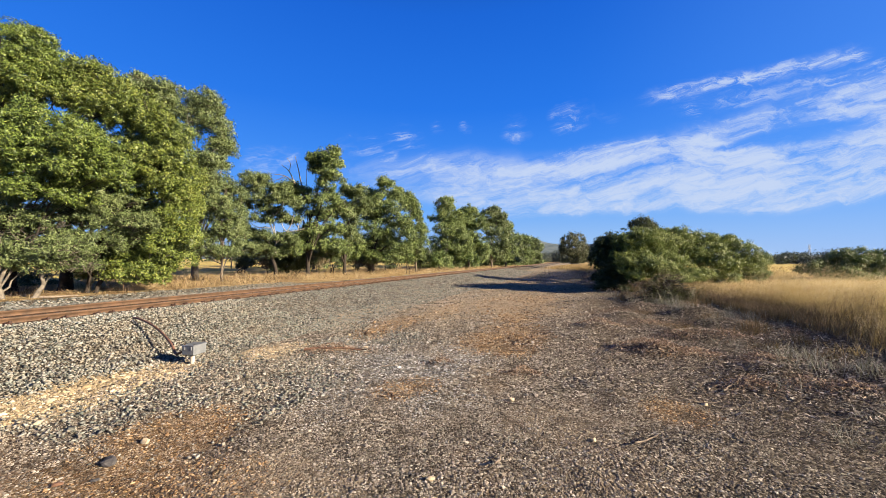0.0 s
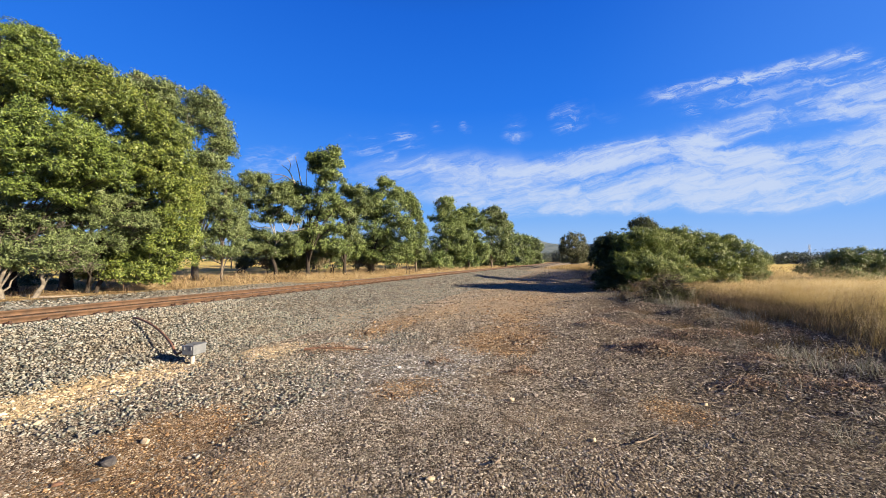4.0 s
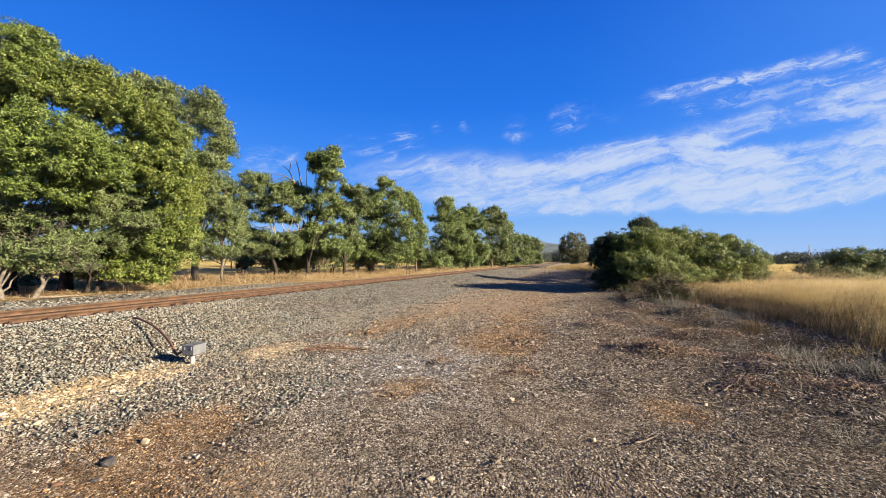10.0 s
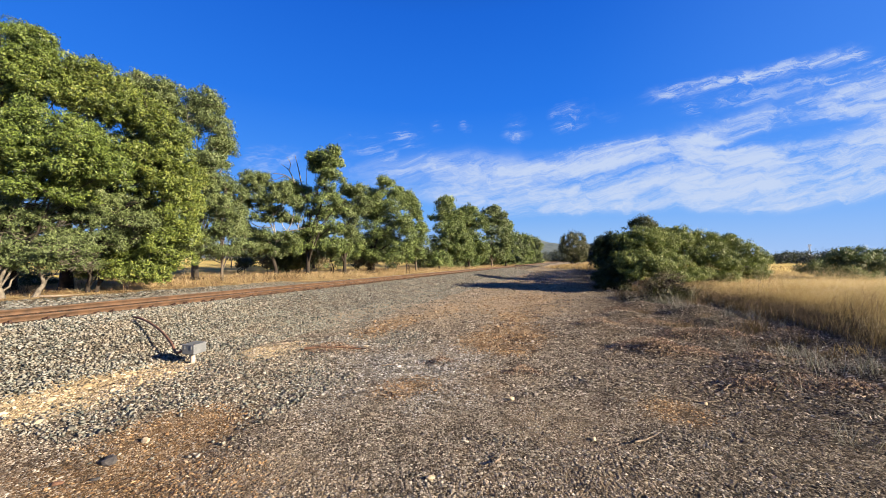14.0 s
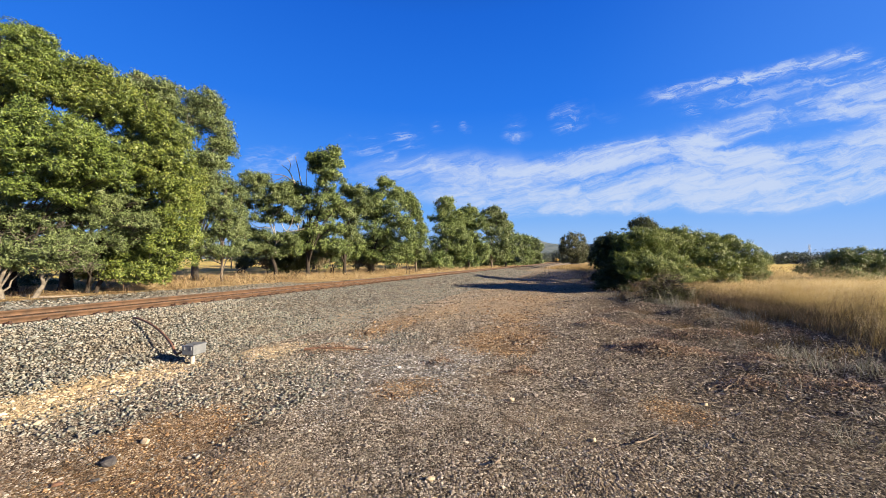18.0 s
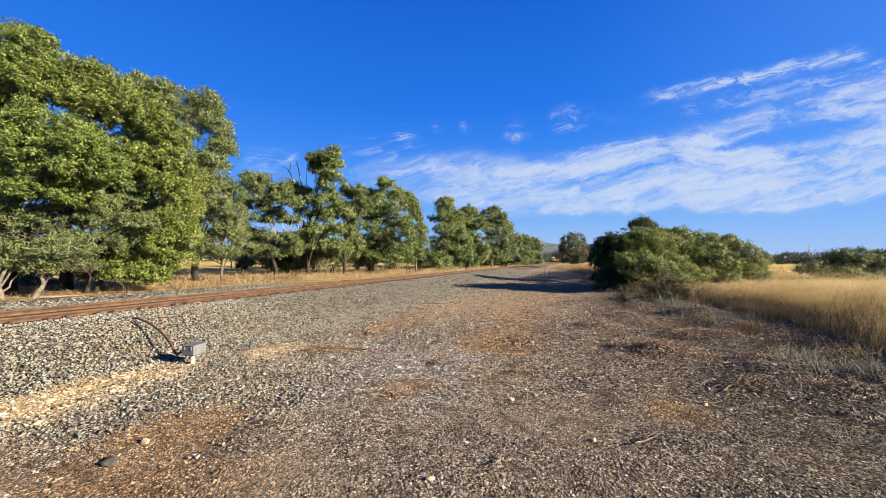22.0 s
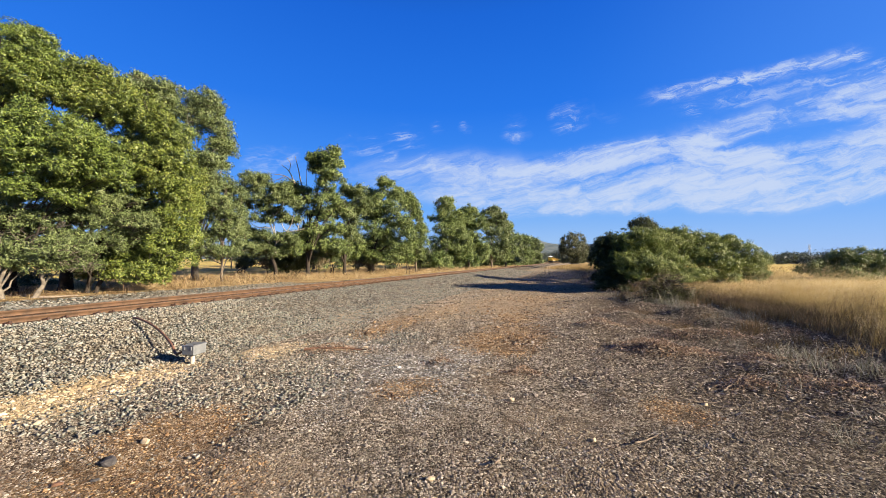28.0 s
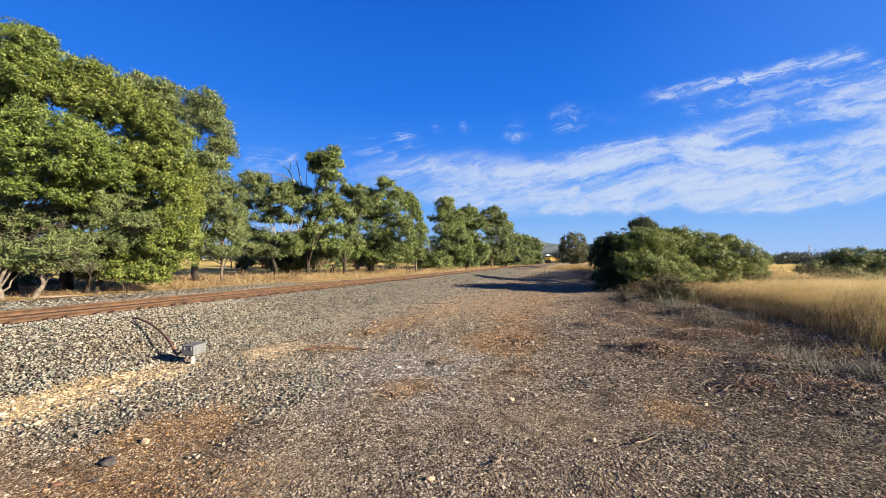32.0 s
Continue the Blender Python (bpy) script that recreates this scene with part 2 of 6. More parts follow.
def spline(points, steps=4):
    """Catmull-Rom points through points."""
    p = [Vector(q) for q in points]
    p = [p[0] * 2 - p[1]] + p + [p[-1] * 2 - p[-2]]
    out = []
    for i in range(1, len(p) - 2):
        for k in range(steps):
            t = k / steps
            out.append(0.5 * ((2 * p[i]) + (p[i + 1] - p[i - 1]) * t + (2 * p[i - 1] - 5 * p[i] + 4 * p[i + 1] - p[i + 2]) * t * t
                              + (3 * p[i] - p[i - 1] - 3 * p[i + 1] + p[i + 2]) * t ** 3))
    return out + [p[-2]]


# ---- materials ----
ALBEDO_SCALE = 0.62  # one factor on all base colours, set with the exposure to deepen shade


def material(name):
    m = bpy.data.materials.new(name)
    m.use_nodes = True
    return m, Nodes(m.node_tree)


def finish(k, color, rough=0.9, metal=0.0, normal=None, spec=0.3):
    b = k.add("ShaderNodeBsdfPrincipled")
    k.put(b.inputs["Base Color"], k.scaled((*color, 1) if isinstance(color, tuple) else color, ALBEDO_SCALE))
    k.put(b.inputs["Roughness"], rough)
    k.put(b.inputs["Metallic"], metal)
    k.put(b.inputs["Specular IOR Level"], spec)
    if normal is not None:
        k.put(b.inputs["Normal"], normal)
    k.put(k.add("ShaderNodeOutputMaterial").inputs[0], b.outputs[0])


def worn(name, base, dark, scale, rough=0.8, metal=0.0, bump=0.2, dist=0.004, detail=6.0, spec=0.3):
    """Two tones at two scales with fine relief."""
    m, k = material(name)
    co = k.add("ShaderNodeTexCoord").outputs["Object"]
    n1, n2 = k.noise(co, scale, detail), k.noise(co, scale * 9, 4.0)
    f = k.math("ADD", k.math("MULTIPLY", n1, 0.65), k.math("MULTIPLY", n2, 0.35))
    col = k.mix(k.smooth(f, 0.36, 0.64), dark, base)
    finish(k, col, rough, metal, k.bump(n2, bump, dist), spec)
    return m


def island_rock(name, stops, rough=0.85, spot_mix=0.42):
    """Crushed rock: each piece has its own tone."""
    m, k = material(name)
    co = k.add("ShaderNodeTexCoord").outputs["Object"]
    rnd = k.add("ShaderNodeNewGeometry").outputs["Random Per Island"]
    tone = k.ramp(rnd, stops)
    speck = k.noise(co, 60.0, 4.0, 0.7)
    col = k.mix(k.math("MULTIPLY", k.smooth(speck, 0.4, 0.7), 0.2), tone, (0.16, 0.15, 0.13))
    dust = k.smooth(k.noise(co, 1.3, 5.0, 0.65), 0.46, 0.66)
    col = k.mix(k.math("MULTIPLY", dust, 0.26), col, (0.40, 0.30, 0.20))
    # darker spots a hand's width across
    spots = k.smooth(k.noise(co, 5.0, 5.0, 0.75), 0.50, 0.60)
    col = k.mix(k.math("MULTIPLY", spots, spot_mix), col, (0.045, 0.038, 0.03))
    finish(k, col, rough, 0.0, k.bump(speck, 0.5, 0.003), 0.08)
    return m


def leafy(name, stops, shine=0.5, through_light=0.13):
    m, k = material(name)
    rnd = k.add("ShaderNodeNewGeometry").outputs["Random Per Island"]
    co = k.add("ShaderNodeTexCoord").outputs["Object"]
    patch = k.noise(co, 0.9, 3.0)
    f = k.math("ADD", k.math("MULTIPLY", rnd, 0.6), k.math("MULTIPLY", patch, 0.4))
    col = k.scaled(k.ramp(f, stops), ALBEDO_SCALE)
    b = k.add("ShaderNodeBsdfPrincipled")
    k.put(b.inputs["Base Color"], col)
    b.inputs["Roughness"].default_value = shine
    b.inputs["Specular IOR Level"].default_value = 0.35
    t = k.add("ShaderNodeBsdfTranslucent")
    k.put(t.inputs[0], k.mix(0.35, col, (0.19, 0.215, 0.019)))
    mixer = k.add("ShaderNodeMixShader")
    mixer.inputs[0].default_value = through_light
    k.put(mixer.inputs[1], b.outputs[0])
    k.put(mixer.inputs[2], t.outputs[0])
    k.put(k.add("ShaderNodeOutputMaterial").inputs[0], mixer.outputs[0])
    return m


def ground_material():
    m, k = material("earth_and_gravel")
    co = k.add("ShaderNodeTexCoord").outputs["Object"]
    sep = k.add("ShaderNodeSeparateXYZ")
    k.put(sep.inputs[0], co)
    x, y, _ = sep.outputs
    s = k.math("SUBTRACT", k.math("DIVIDE", k.math("SUBTRACT", x, k.math("MULTIPLY_ADD", y, SLOPE, -8.80)), NORM), GAUGE / 2)
    big, mid, fine = k.noise(co, 0.35, 4.0, 0.6), k.noise(co, 1.6, 5.0, 0.65), k.noise(co, 14.0, 5.0, 0.7)
    sw = k.math("ADD", s, k.math("MULTIPLY_ADD", mid, 2.4, -1.2))
    cells = []
    for scale in (48.0, 105.0):
        vor = k.add("ShaderNodeTexVoronoi")
        k.put(vor.inputs["Vector"], co)
        vor.inputs["Scale"].default_value = scale
        tone = k.add("ShaderNodeSeparateColor")
        k.put(tone.inputs[0], vor.outputs["Color"])
        cells.append((vor.outputs["Distance"], tone.outputs[0]))
    pick = k.math("ADD", k.math("MULTIPLY", cells[0][1], 0.55), k.math("MULTIPLY", cells[1][1], 0.45))
    grit = k.ramp(pick, ((0.14, (0.023, 0.0172, 0.0125)), (0.42, (0.105, 0.083, 0.060)), (0.62, (0.325, 0.266, 0.20)), (0.84, (0.72, 0.64, 0.51))))
    brown = k.mix(0.18, grit, k.mix(mid, (0.15, 0.125, 0.092), (0.27, 0.23, 0.175)))
    rusty = k.mix(k.smooth(k.math("ADD", big, k.math("MULTIPLY", mid, 0.6)), 0.80, 1.0), brown, k.mix(0.5, grit, k.mix(fine, (0.20, 0.11, 0.055), (0.36, 0.22, 0.12))))
    path = rusty
    ash = k.mix(0.6, grit, (0.25, 0.225, 0.19))
    path = k.mix(k.smooth(mid, 0.52, 0.66, 0.0, 0.65), path, ash)
    def blobs(patches):
        best = None
        for px, py, la, lb in patches:
            dx, dy = k.math("SUBTRACT", x, px), k.math("SUBTRACT", y, py)
            u = k.math("DIVIDE", k.math("MULTIPLY_ADD", dx, SLOPE, dy), NORM * la)
            v = k.math("DIVIDE", k.math("SUBTRACT", dx, k.math("MULTIPLY", dy, SLOPE)), NORM * lb)
            d = k.math("SUBTRACT", 1.0, k.math("ADD", k.math("MULTIPLY", u, u), k.math("MULTIPLY", v, v)))
            best = d if best is None else k.math("MAXIMUM", best, d)
        return k.math("ADD", k.math("MAXIMUM", best, -3.0), k.math("ADD", k.math("MULTIPLY_ADD", mid, 3.0, -1.5), k.math("MULTIPLY_ADD", fine, 1.2, -0.6)))
    path = k.mix(k.smooth(blobs(RUST_PATCHES), -0.4, 0.6, 0.0, 0.72), path, k.mix(0.45, k.mix(fine, (0.26, 0.14, 0.06), (0.56, 0.34, 0.15)), grit))
    path = k.mix(k.smooth(blobs(DUST_PATCHES), -0.3, 0.6, 0.0, 0.8), path, k.mix(0.35, k.mix(fine, (0.25, 0.19, 0.13), (0.46, 0.36, 0.25)), grit))
    path = k.mix(k.smooth(blobs(ASH_PATCHES), -0.2, 0.8, 0.0, 0.6), path, k.mix(0.5, grit, k.mix(fine, (0.24, 0.225, 0.195), (0.52, 0.49, 0.43))))
    # fine tan dust where the path runs on
    path = k.mix(k.math("MULTIPLY", k.smooth(k.math("ADD", y, k.math("MULTIPLY", mid, 5.0)), 8.0, 13.0), k.smooth(mid, 0.3, 0.6, 0.45, 0.85)), path, k.mix(fine, (0.36, 0.28, 0.195), (0.56, 0.455, 0.33)))
    # sand along the foot of the ballast
    sand = k.mix(fine, (0.48, 0.36, 0.20), (0.74, 0.60, 0.37))
    path = k.mix(k.smooth(blobs(SAND_PATCHES), -0.9, 0.0), path, sand)
    # litter and dark humus towards the grass, darkened further to stand for shade
    litter = k.mix(0.45, k.mix(fine, (0.0154, 0.0126, 0.0105), (0.0595, 0.0476, 0.0392)), grit)
    path = k.mix(k.smooth(sw, 7.2, 9.8), path, litter)
    straw = k.mix(k.math("ADD", k.math("MULTIPLY", mid, 0.6), k.math("MULTIPLY", fine, 0.4)), (0.30, 0.20, 0.085), (0.56, 0.41, 0.19))
    path = k.mix(k.smooth(sw, 12.6, 14.8), path, straw)
    # ballast bed and the rust-stained strip between the rails
    # bed colour kept dark so the gaps between stones look shaded
    bed = k.mix(0.4, grit, k.mix(fine, (0.04, 0.039, 0.034), (0.13, 0.125, 0.11)))
    path = k.mix(k.smooth(sw, 2.9, 2.6), path, bed)
    stain = k.mix(fine, (0.09, 0.052, 0.032), (0.21, 0.125, 0.078))
    path = k.mix(k.math("MULTIPLY", k.smooth(s, 0.42, 0.25), k.smooth(s, -1.75, -1.5)), path, stain)
    verge = k.mix(k.smooth(mid, 0.4, 0.6), (0.33, 0.22, 0.11), k.mix(fine, (0.46, 0.34, 0.17), (0.62, 0.47, 0.24)))
    # the verge comes up to the sleepers farther along
    path = k.mix(k.smooth(k.math("SUBTRACT", sw, k.smooth(y, 12.0, 24.0, 0.0, 2.2)), -4.2, -5.2), path, verge)
    paddock = k.mix(k.smooth(big, 0.42, 0.6), k.mix(mid, (0.62, 0.45, 0.16), (0.80, 0.62, 0.27)), k.mix(mid, (0.42, 0.36, 0.10), (0.62, 0.50, 0.16)))
    path = k.mix(k.math("MAXIMUM", k.smooth(s, -11.0, -15.0), k.smooth(s, 22.0, 34.0)), path, paddock)
    spots = k.math("MULTIPLY", k.smooth(k.noise(co, 5.0, 5.0, 0.75), 0.50, 0.60), k.math("MULTIPLY", k.smooth(s, 11.5, 10.0), k.smooth(s, -4.5, -4.0)))
    path = k.mix(k.math("MULTIPLY", spots, 0.42), path, (0.045, 0.038, 0.03))
    finish(k, path, 0.95, 0.0, k.bump(k.math("ADD", k.math("MULTIPLY", fine, 0.6), k.math("ADD", k.math("MULTIPLY", cells[0][0], -1.0), k.math("MULTIPLY", cells[1][0], -0.6))), 1.0, 0.022), 0.05)
    return m


MAT_GROUND = ground_material()
MAT_BALLAST = island_rock("ballast_rock", ((0.0, (0.060, 0.062, 0.057)), (0.14, (0.125, 0.142, 0.126)), (0.28, (0.215, 0.20, 0.18)), (0.42, (0.235, 0.255, 0.225)), (0.56, (0.325, 0.285, 0.225)), (0.68, (0.30, 0.32, 0.29)), (0.8, (0.38, 0.335, 0.275)), (0.9, (0.35, 0.36, 0.335)), (1.0, (0.49, 0.455, 0.395))), 0.85, 0.30)
MAT_GRAVEL = island_rock("path_gravel", ((0.0, (0.040, 0.032, 0.025)), (0.2, (0.150, 0.125, 0.098)), (0.52, (0.315, 0.268, 0.215)), (0.82, (0.52, 0.455, 0.375)), (1.0, (0.70, 0.64, 0.55))))
MAT_RUSTROCK = island_rock("rusty_gravel", ((0.0, (0.060, 0.036, 0.020)), (0.3, (0.265, 0.15, 0.072)), (0.7, (0.54, 0.345, 0.17)), (1.0, (0.74, 0.60, 0.42))))
MAT_PALEROCK = island_rock("pale_grey_gravel", ((0.0, (0.060, 0.060, 0.058)), (0.3, (0.205, 0.202, 0.196)), (0.6, (0.43, 0.42, 0.40)), (1.0, (0.80, 0.78, 0.74))))
MAT_SANDROCK = island_rock("sandstone_chips", ((0.0, (0.382, 0.276, 0.154)), (0.5, (0.636, 0.498, 0.308)), (1.0, (0.848, 0.731, 0.528))))
MAT_LITTER = island_rock("bark_litter", ((0.0, (0.036, 0.027, 0.022)), (0.35, (0.134, 0.101, 0.081)), (0.7, (0.411, 0.339, 0.273)), (1.0, (0.802, 0.706, 0.606))))
MAT_RAIL = worn("rusty_rail_steel", (0.15, 0.084, 0.047), (0.07, 0.042, 0.026), 6.0, 0.75, 0.0, 0.3)
MAT_RAILHEAD = worn("worn_rail_head", (0.34, 0.31, 0.29), (0.20, 0.16, 0.14), 3.0, 0.38, 0.85, 0.05)
MAT_SLEEPER = worn("rust_stained_sleeper", (0.19, 0.11, 0.075), (0.11, 0.065, 0.045), 5.0, 0.9)
MAT_CLIP = worn("rusted_iron", (0.10, 0.05, 0.035), (0.05, 0.03, 0.025), 30.0, 0.8)
MAT_GALV = worn("dull_galvanised_steel", (0.30, 0.315, 0.33), (0.20, 0.215, 0.23), 8.0, 0.5, 0.35, 0.05)
MAT_PYLON = worn("weathered_grey_steel", (0.30, 0.32, 0.35), (0.22, 0.24, 0.27), 1.0, 0.7)
MAT_PIPE = worn("pale_plastic_pipe", (0.62, 0.55, 0.45), (0.45, 0.37, 0.29), 12.0, 0.6)
MAT_HOSE = worn("rust_brown_hose", (0.27, 0.13, 0.08), (0.16, 0.08, 0.05), 14.0, 0.65)
MAT_BARK = worn("grey_brown_bark", (0.23, 0.185, 0.14), (0.08, 0.062, 0.048), 7.0, 0.95, 0.0, 0.8, 0.02)
MAT_PALEBARK = worn("pale_gum_bark", (0.50, 0.45, 0.39), (0.24, 0.205, 0.17), 4.0, 0.85, 0.0, 0.4, 0.01)
MAT_GREYBARK = worn("grey_weathered_bark", (0.27, 0.235, 0.19), (0.10, 0.085, 0.07), 9.0, 0.95, 0.0, 0.9, 0.02)
MAT_DARKBARK = worn("dark_bark", (0.068, 0.052, 0.040), (0.026, 0.021, 0.017), 7.0, 0.95, 0.0, 0.8, 0.02)
MAT_SLATE = worn("dark_slate", (0.11, 0.10, 0.10), (0.05, 0.048, 0.05), 14.0, 0.75)
MAT_SANDSTONE = worn("pale_sandstone", (0.66, 0.55, 0.38), (0.45, 0.36, 0.24), 20.0, 0.9)
MAT_REDSTONE = worn("reddish_stone", (0.24, 0.13, 0.08), (0.14, 0.075, 0.05), 16.0, 0.85)
MAT_TWIG = worn("dry_grey_twig", (0.36, 0.29, 0.22), (0.16, 0.12, 0.09), 25.0, 0.9)
MAT_HUMUS = island_rock("dark_leaf_heap", ((0.0, (0.06, 0.0408, 0.0288)), (0.35, (0.204, 0.132, 0.09)), (0.75, (0.456, 0.312, 0.21)), (1.0, (0.792, 0.624, 0.48))))
MAT_LEAF_LIME = leafy("lime_green_leaves", ((0.18, (0.030, 0.052, 0.014)), (0.45, (0.112, 0.170, 0.033)), (0.68, (0.215, 0.29, 0.055)), (0.85, (0.30, 0.345, 0.08))))
MAT_LEAF_GOLDEN = leafy("yellow_green_leaves", ((0.18, (0.033, 0.052, 0.013)), (0.45, (0.122, 0.176, 0.032)), (0.68, (0.235, 0.292, 0.053)), (0.85, (0.325, 0.35, 0.077))))
MAT_LEAF_BUSH = leafy("bush_leaves", ((0.2, (0.0401, 0.068, 0.0161)), (0.48, (0.178, 0.24, 0.0437)), (0.8, (0.3916, 0.45, 0.1265))))
MAT_LEAF_GUM = leafy("gum_leaves", ((0.22, (0.0301, 0.052, 0.0184)), (0.5, (0.1551, 0.222, 0.0598)), (0.8, (0.3337, 0.41, 0.1265))))
MAT_LEAF_FRESH = leafy("fresh_green_leaves", ((0.2, (0.035, 0.07, 0.016)), (0.5, (0.12, 0.185, 0.04)), (0.8, (0.31, 0.37, 0.11))))
MAT_LEAF_GREY = leafy("grey_green_leaves", ((0.15, (0.045, 0.055, 0.025)), (0.5, (0.105, 0.115, 0.05)), (0.85, (0.19, 0.19, 0.09))))
MAT_LEAF_OLIVE = leafy("olive_leaves", ((0.15, (0.0376, 0.056, 0.0207)), (0.5, (0.1363, 0.188, 0.0644)), (0.85, (0.282, 0.335, 0.1323))))
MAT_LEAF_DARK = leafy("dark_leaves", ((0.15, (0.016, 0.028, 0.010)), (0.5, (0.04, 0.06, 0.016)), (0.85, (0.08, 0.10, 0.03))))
# the blue-grey haze of distance is mixed into this leaf colour
MAT_LEAF_FAR = leafy("haze_tinted_leaves", ((0.15, (0.045, 0.065, 0.062)), (0.5, (0.075, 0.10, 0.085)), (0.85, (0.11, 0.135, 0.105))))
MAT_STRAW = leafy("blond_dry_grass", ((0.1, (0.23, 0.12, 0.058)), (0.5, (0.62, 0.405, 0.21)), (0.9, (0.88, 0.68, 0.43))), 0.6, 0.6)
MAT_VERGE = leafy("golden_verge_grass", ((0.1, (0.34, 0.215, 0.10)), (0.5, (0.64, 0.47, 0.25)), (0.9, (0.86, 0.70, 0.44))), 0.7, 0.3)
MAT_DEADLEAF = leafy("dead_brown_leaves", ((0.1, (0.05, 0.038, 0.024)), (0.5, (0.15, 0.12, 0.065)), (0.9, (0.34, 0.285, 0.18))), 0.7, 0.15)
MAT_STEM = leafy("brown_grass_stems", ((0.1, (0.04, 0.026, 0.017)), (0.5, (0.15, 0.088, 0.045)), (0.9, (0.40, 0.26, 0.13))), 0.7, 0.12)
MAT_PLUME = leafy("sandy_seed_plumes", ((0.1, (0.58, 0.42, 0.23)), (0.5, (0.78, 0.60, 0.36)), (0.9, (0.88, 0.75, 0.53))), 0.7, 0.4)
MAT_GREYSTRAW = leafy("grey_dead_grass", ((0.1, (0.085, 0.078, 0.070)), (0.5, (0.245, 0.228, 0.205)), (0.9, (0.60, 0.57, 0.52))), 0.7, 0.2)

# ---- ground ----
def stretch(lo, hi, dense_lo, dense_hi, step, grow):
    """Coordinates, dense in the middle and ever wider towards the ends."""
    out = list(np.arange(dense_lo, dense_hi + step / 2, step))
    d, v = step, dense_lo
    while v > lo:
        d *= grow
        v -= d
        out.insert(0, v)
    d, v = step, dense_hi
    while v < hi:
        d *= grow
        v += d
        out.append(v)
    return np.array(out)


def build_ground():
    ls, ss = stretch(-120, 2600, -2, 18, 0.17, 1.08), stretch(-2500, 2500, -5.5, 12.0, 0.17, 1.10)
    gl, gs = np.meshgrid(ls, ss)
    x = -8.80 + SLOPE * gl + (gs + GAUGE / 2) / NORM
    y = gl - (gs + GAUGE / 2) * SLOPE / NORM
    v = np.stack([x, y, ground_z(x, y)], -1).reshape(-1, 3)
    nx, ny = len(ls), len(ss)
    i = (np.arange(ny - 1)[:, None] * nx + np.arange(nx - 1)[None]).ravel()
    f = np.stack([i, i + nx, i + 1 + nx, i + 1], -1)[:, ::-1]
    tagged(np_part("ground", v, f, MAT_GROUND, smooth=True), "brown gravel path between ballast, dry grass and pale fields", "ground", "", "structure")


build_ground()


# ---- loose stones ----
CUBE = np.array([(x, y, z) for z in (-1, 1) for y in (-1, 1) for x in (-1, 1)], float)
CUBE_F = np.array([(0, 2, 3, 1), (4, 5, 7, 6), (0, 1, 5, 4), (2, 6, 7, 3), (0, 4, 6, 2), (1, 3, 7, 5)])


CHIP = np.array([(math.cos(i * 1.2566), math.sin(i * 1.2566), -0.35) for i in range(5)] + [(0.12, -0.08, 0.95)])
CHIP_F = np.array([(i, (i + 1) % 5, 5) for i in range(5)])


def turns(rng, n):
    """n random rotation matrices."""
    q = rng.normal(size=(n, 4))
    q /= np.linalg.norm(q, axis=1, keepdims=True)
    w, x, y, z = q.T
    return np.stack([1 - 2 * (y * y + z * z), 2 * (x * y - z * w), 2 * (x * z + y * w), 2 * (x * y + z * w), 1 - 2 * (x * x + z * z), 2 * (y * z - x * w),
                     2 * (x * z - y * w), 2 * (y * z + x * w), 1 - 2 * (x * x + y * y)], -1).reshape(n, 3, 3)


def leaning(rng, n, tilt=0.5):
    """n rotations about the upright with a little tilt."""
    a, b, c = rng.uniform(0, 2 * math.pi, n), rng.normal(0, tilt, n), rng.normal(0, tilt, n)
    z = np.stack([np.cos(a), -np.sin(a), 0 * a, np.sin(a), np.cos(a), 0 * a, 0 * a, 0 * a, 0 * a + 1], -1).reshape(n, 3, 3)
    x = np.stack([0 * b + 1, 0 * b, 0 * b, 0 * b, np.cos(b), -np.sin(b), 0 * b, np.sin(b), np.cos(b)], -1).reshape(n, 3, 3)
    y = np.stack([np.cos(c), 0 * c, np.sin(c), 0 * c, 0 * c + 1, 0 * c, -np.sin(c), 0 * c, np.cos(c)], -1).reshape(n, 3, 3)
    return x @ y @ z


def stones(name, x, y, size, mat, label, seed, block=True, sink=0.25):
    rng = np.random.default_rng(seed)
    n = len(x)
    base, faces = (CUBE * 0.62, CUBE_F) if block else (CHIP, CHIP_F)
    v = base[None] * rng.uniform(0.55 if block else 0.78, 1.15, (n, len(base), 1)) * np.stack([rng.uniform(0.8, 1.35, n), rng.uniform(0.6, 1.0, n), rng.uniform(0.4, 0.8, n)], -1)[:, None]
    v = v + rng.normal(0, 0.09 if block else 0.06, v.shape)
    if not block:
        v[:, 5, :2] += rng.normal(0, 0.2, (n, 2))
    rot = turns(rng, n) if block else leaning(rng, n, 0.3)
    v = np.einsum("nij,nkj->nki", rot, v) * (np.asarray(size) * 0.5)[:, None, None]
    v[..., 2] *= 0.75 if block else 0.85
    v += np.stack([x, y, ground_z(x, y) + np.asarray(size) * (sink if block else 0.10)], -1)[:, None]
    f = (faces[None] + (np.arange(n) * len(base))[:, None, None]).reshape(-1, faces.shape[1])
    return tagged(np_part(name, v.reshape(-1, 3), f, mat, smooth=not block), label, "gravel", "", "stuff")


def scatter(rng, s0, s1, y0, y1, per_m2):
    n = int((s1 - s0) * (y1 - y0) * NORM * per_m2)
    return on_line(rng.uniform(s0, s1, n), rng.uniform(y0, y1, n))


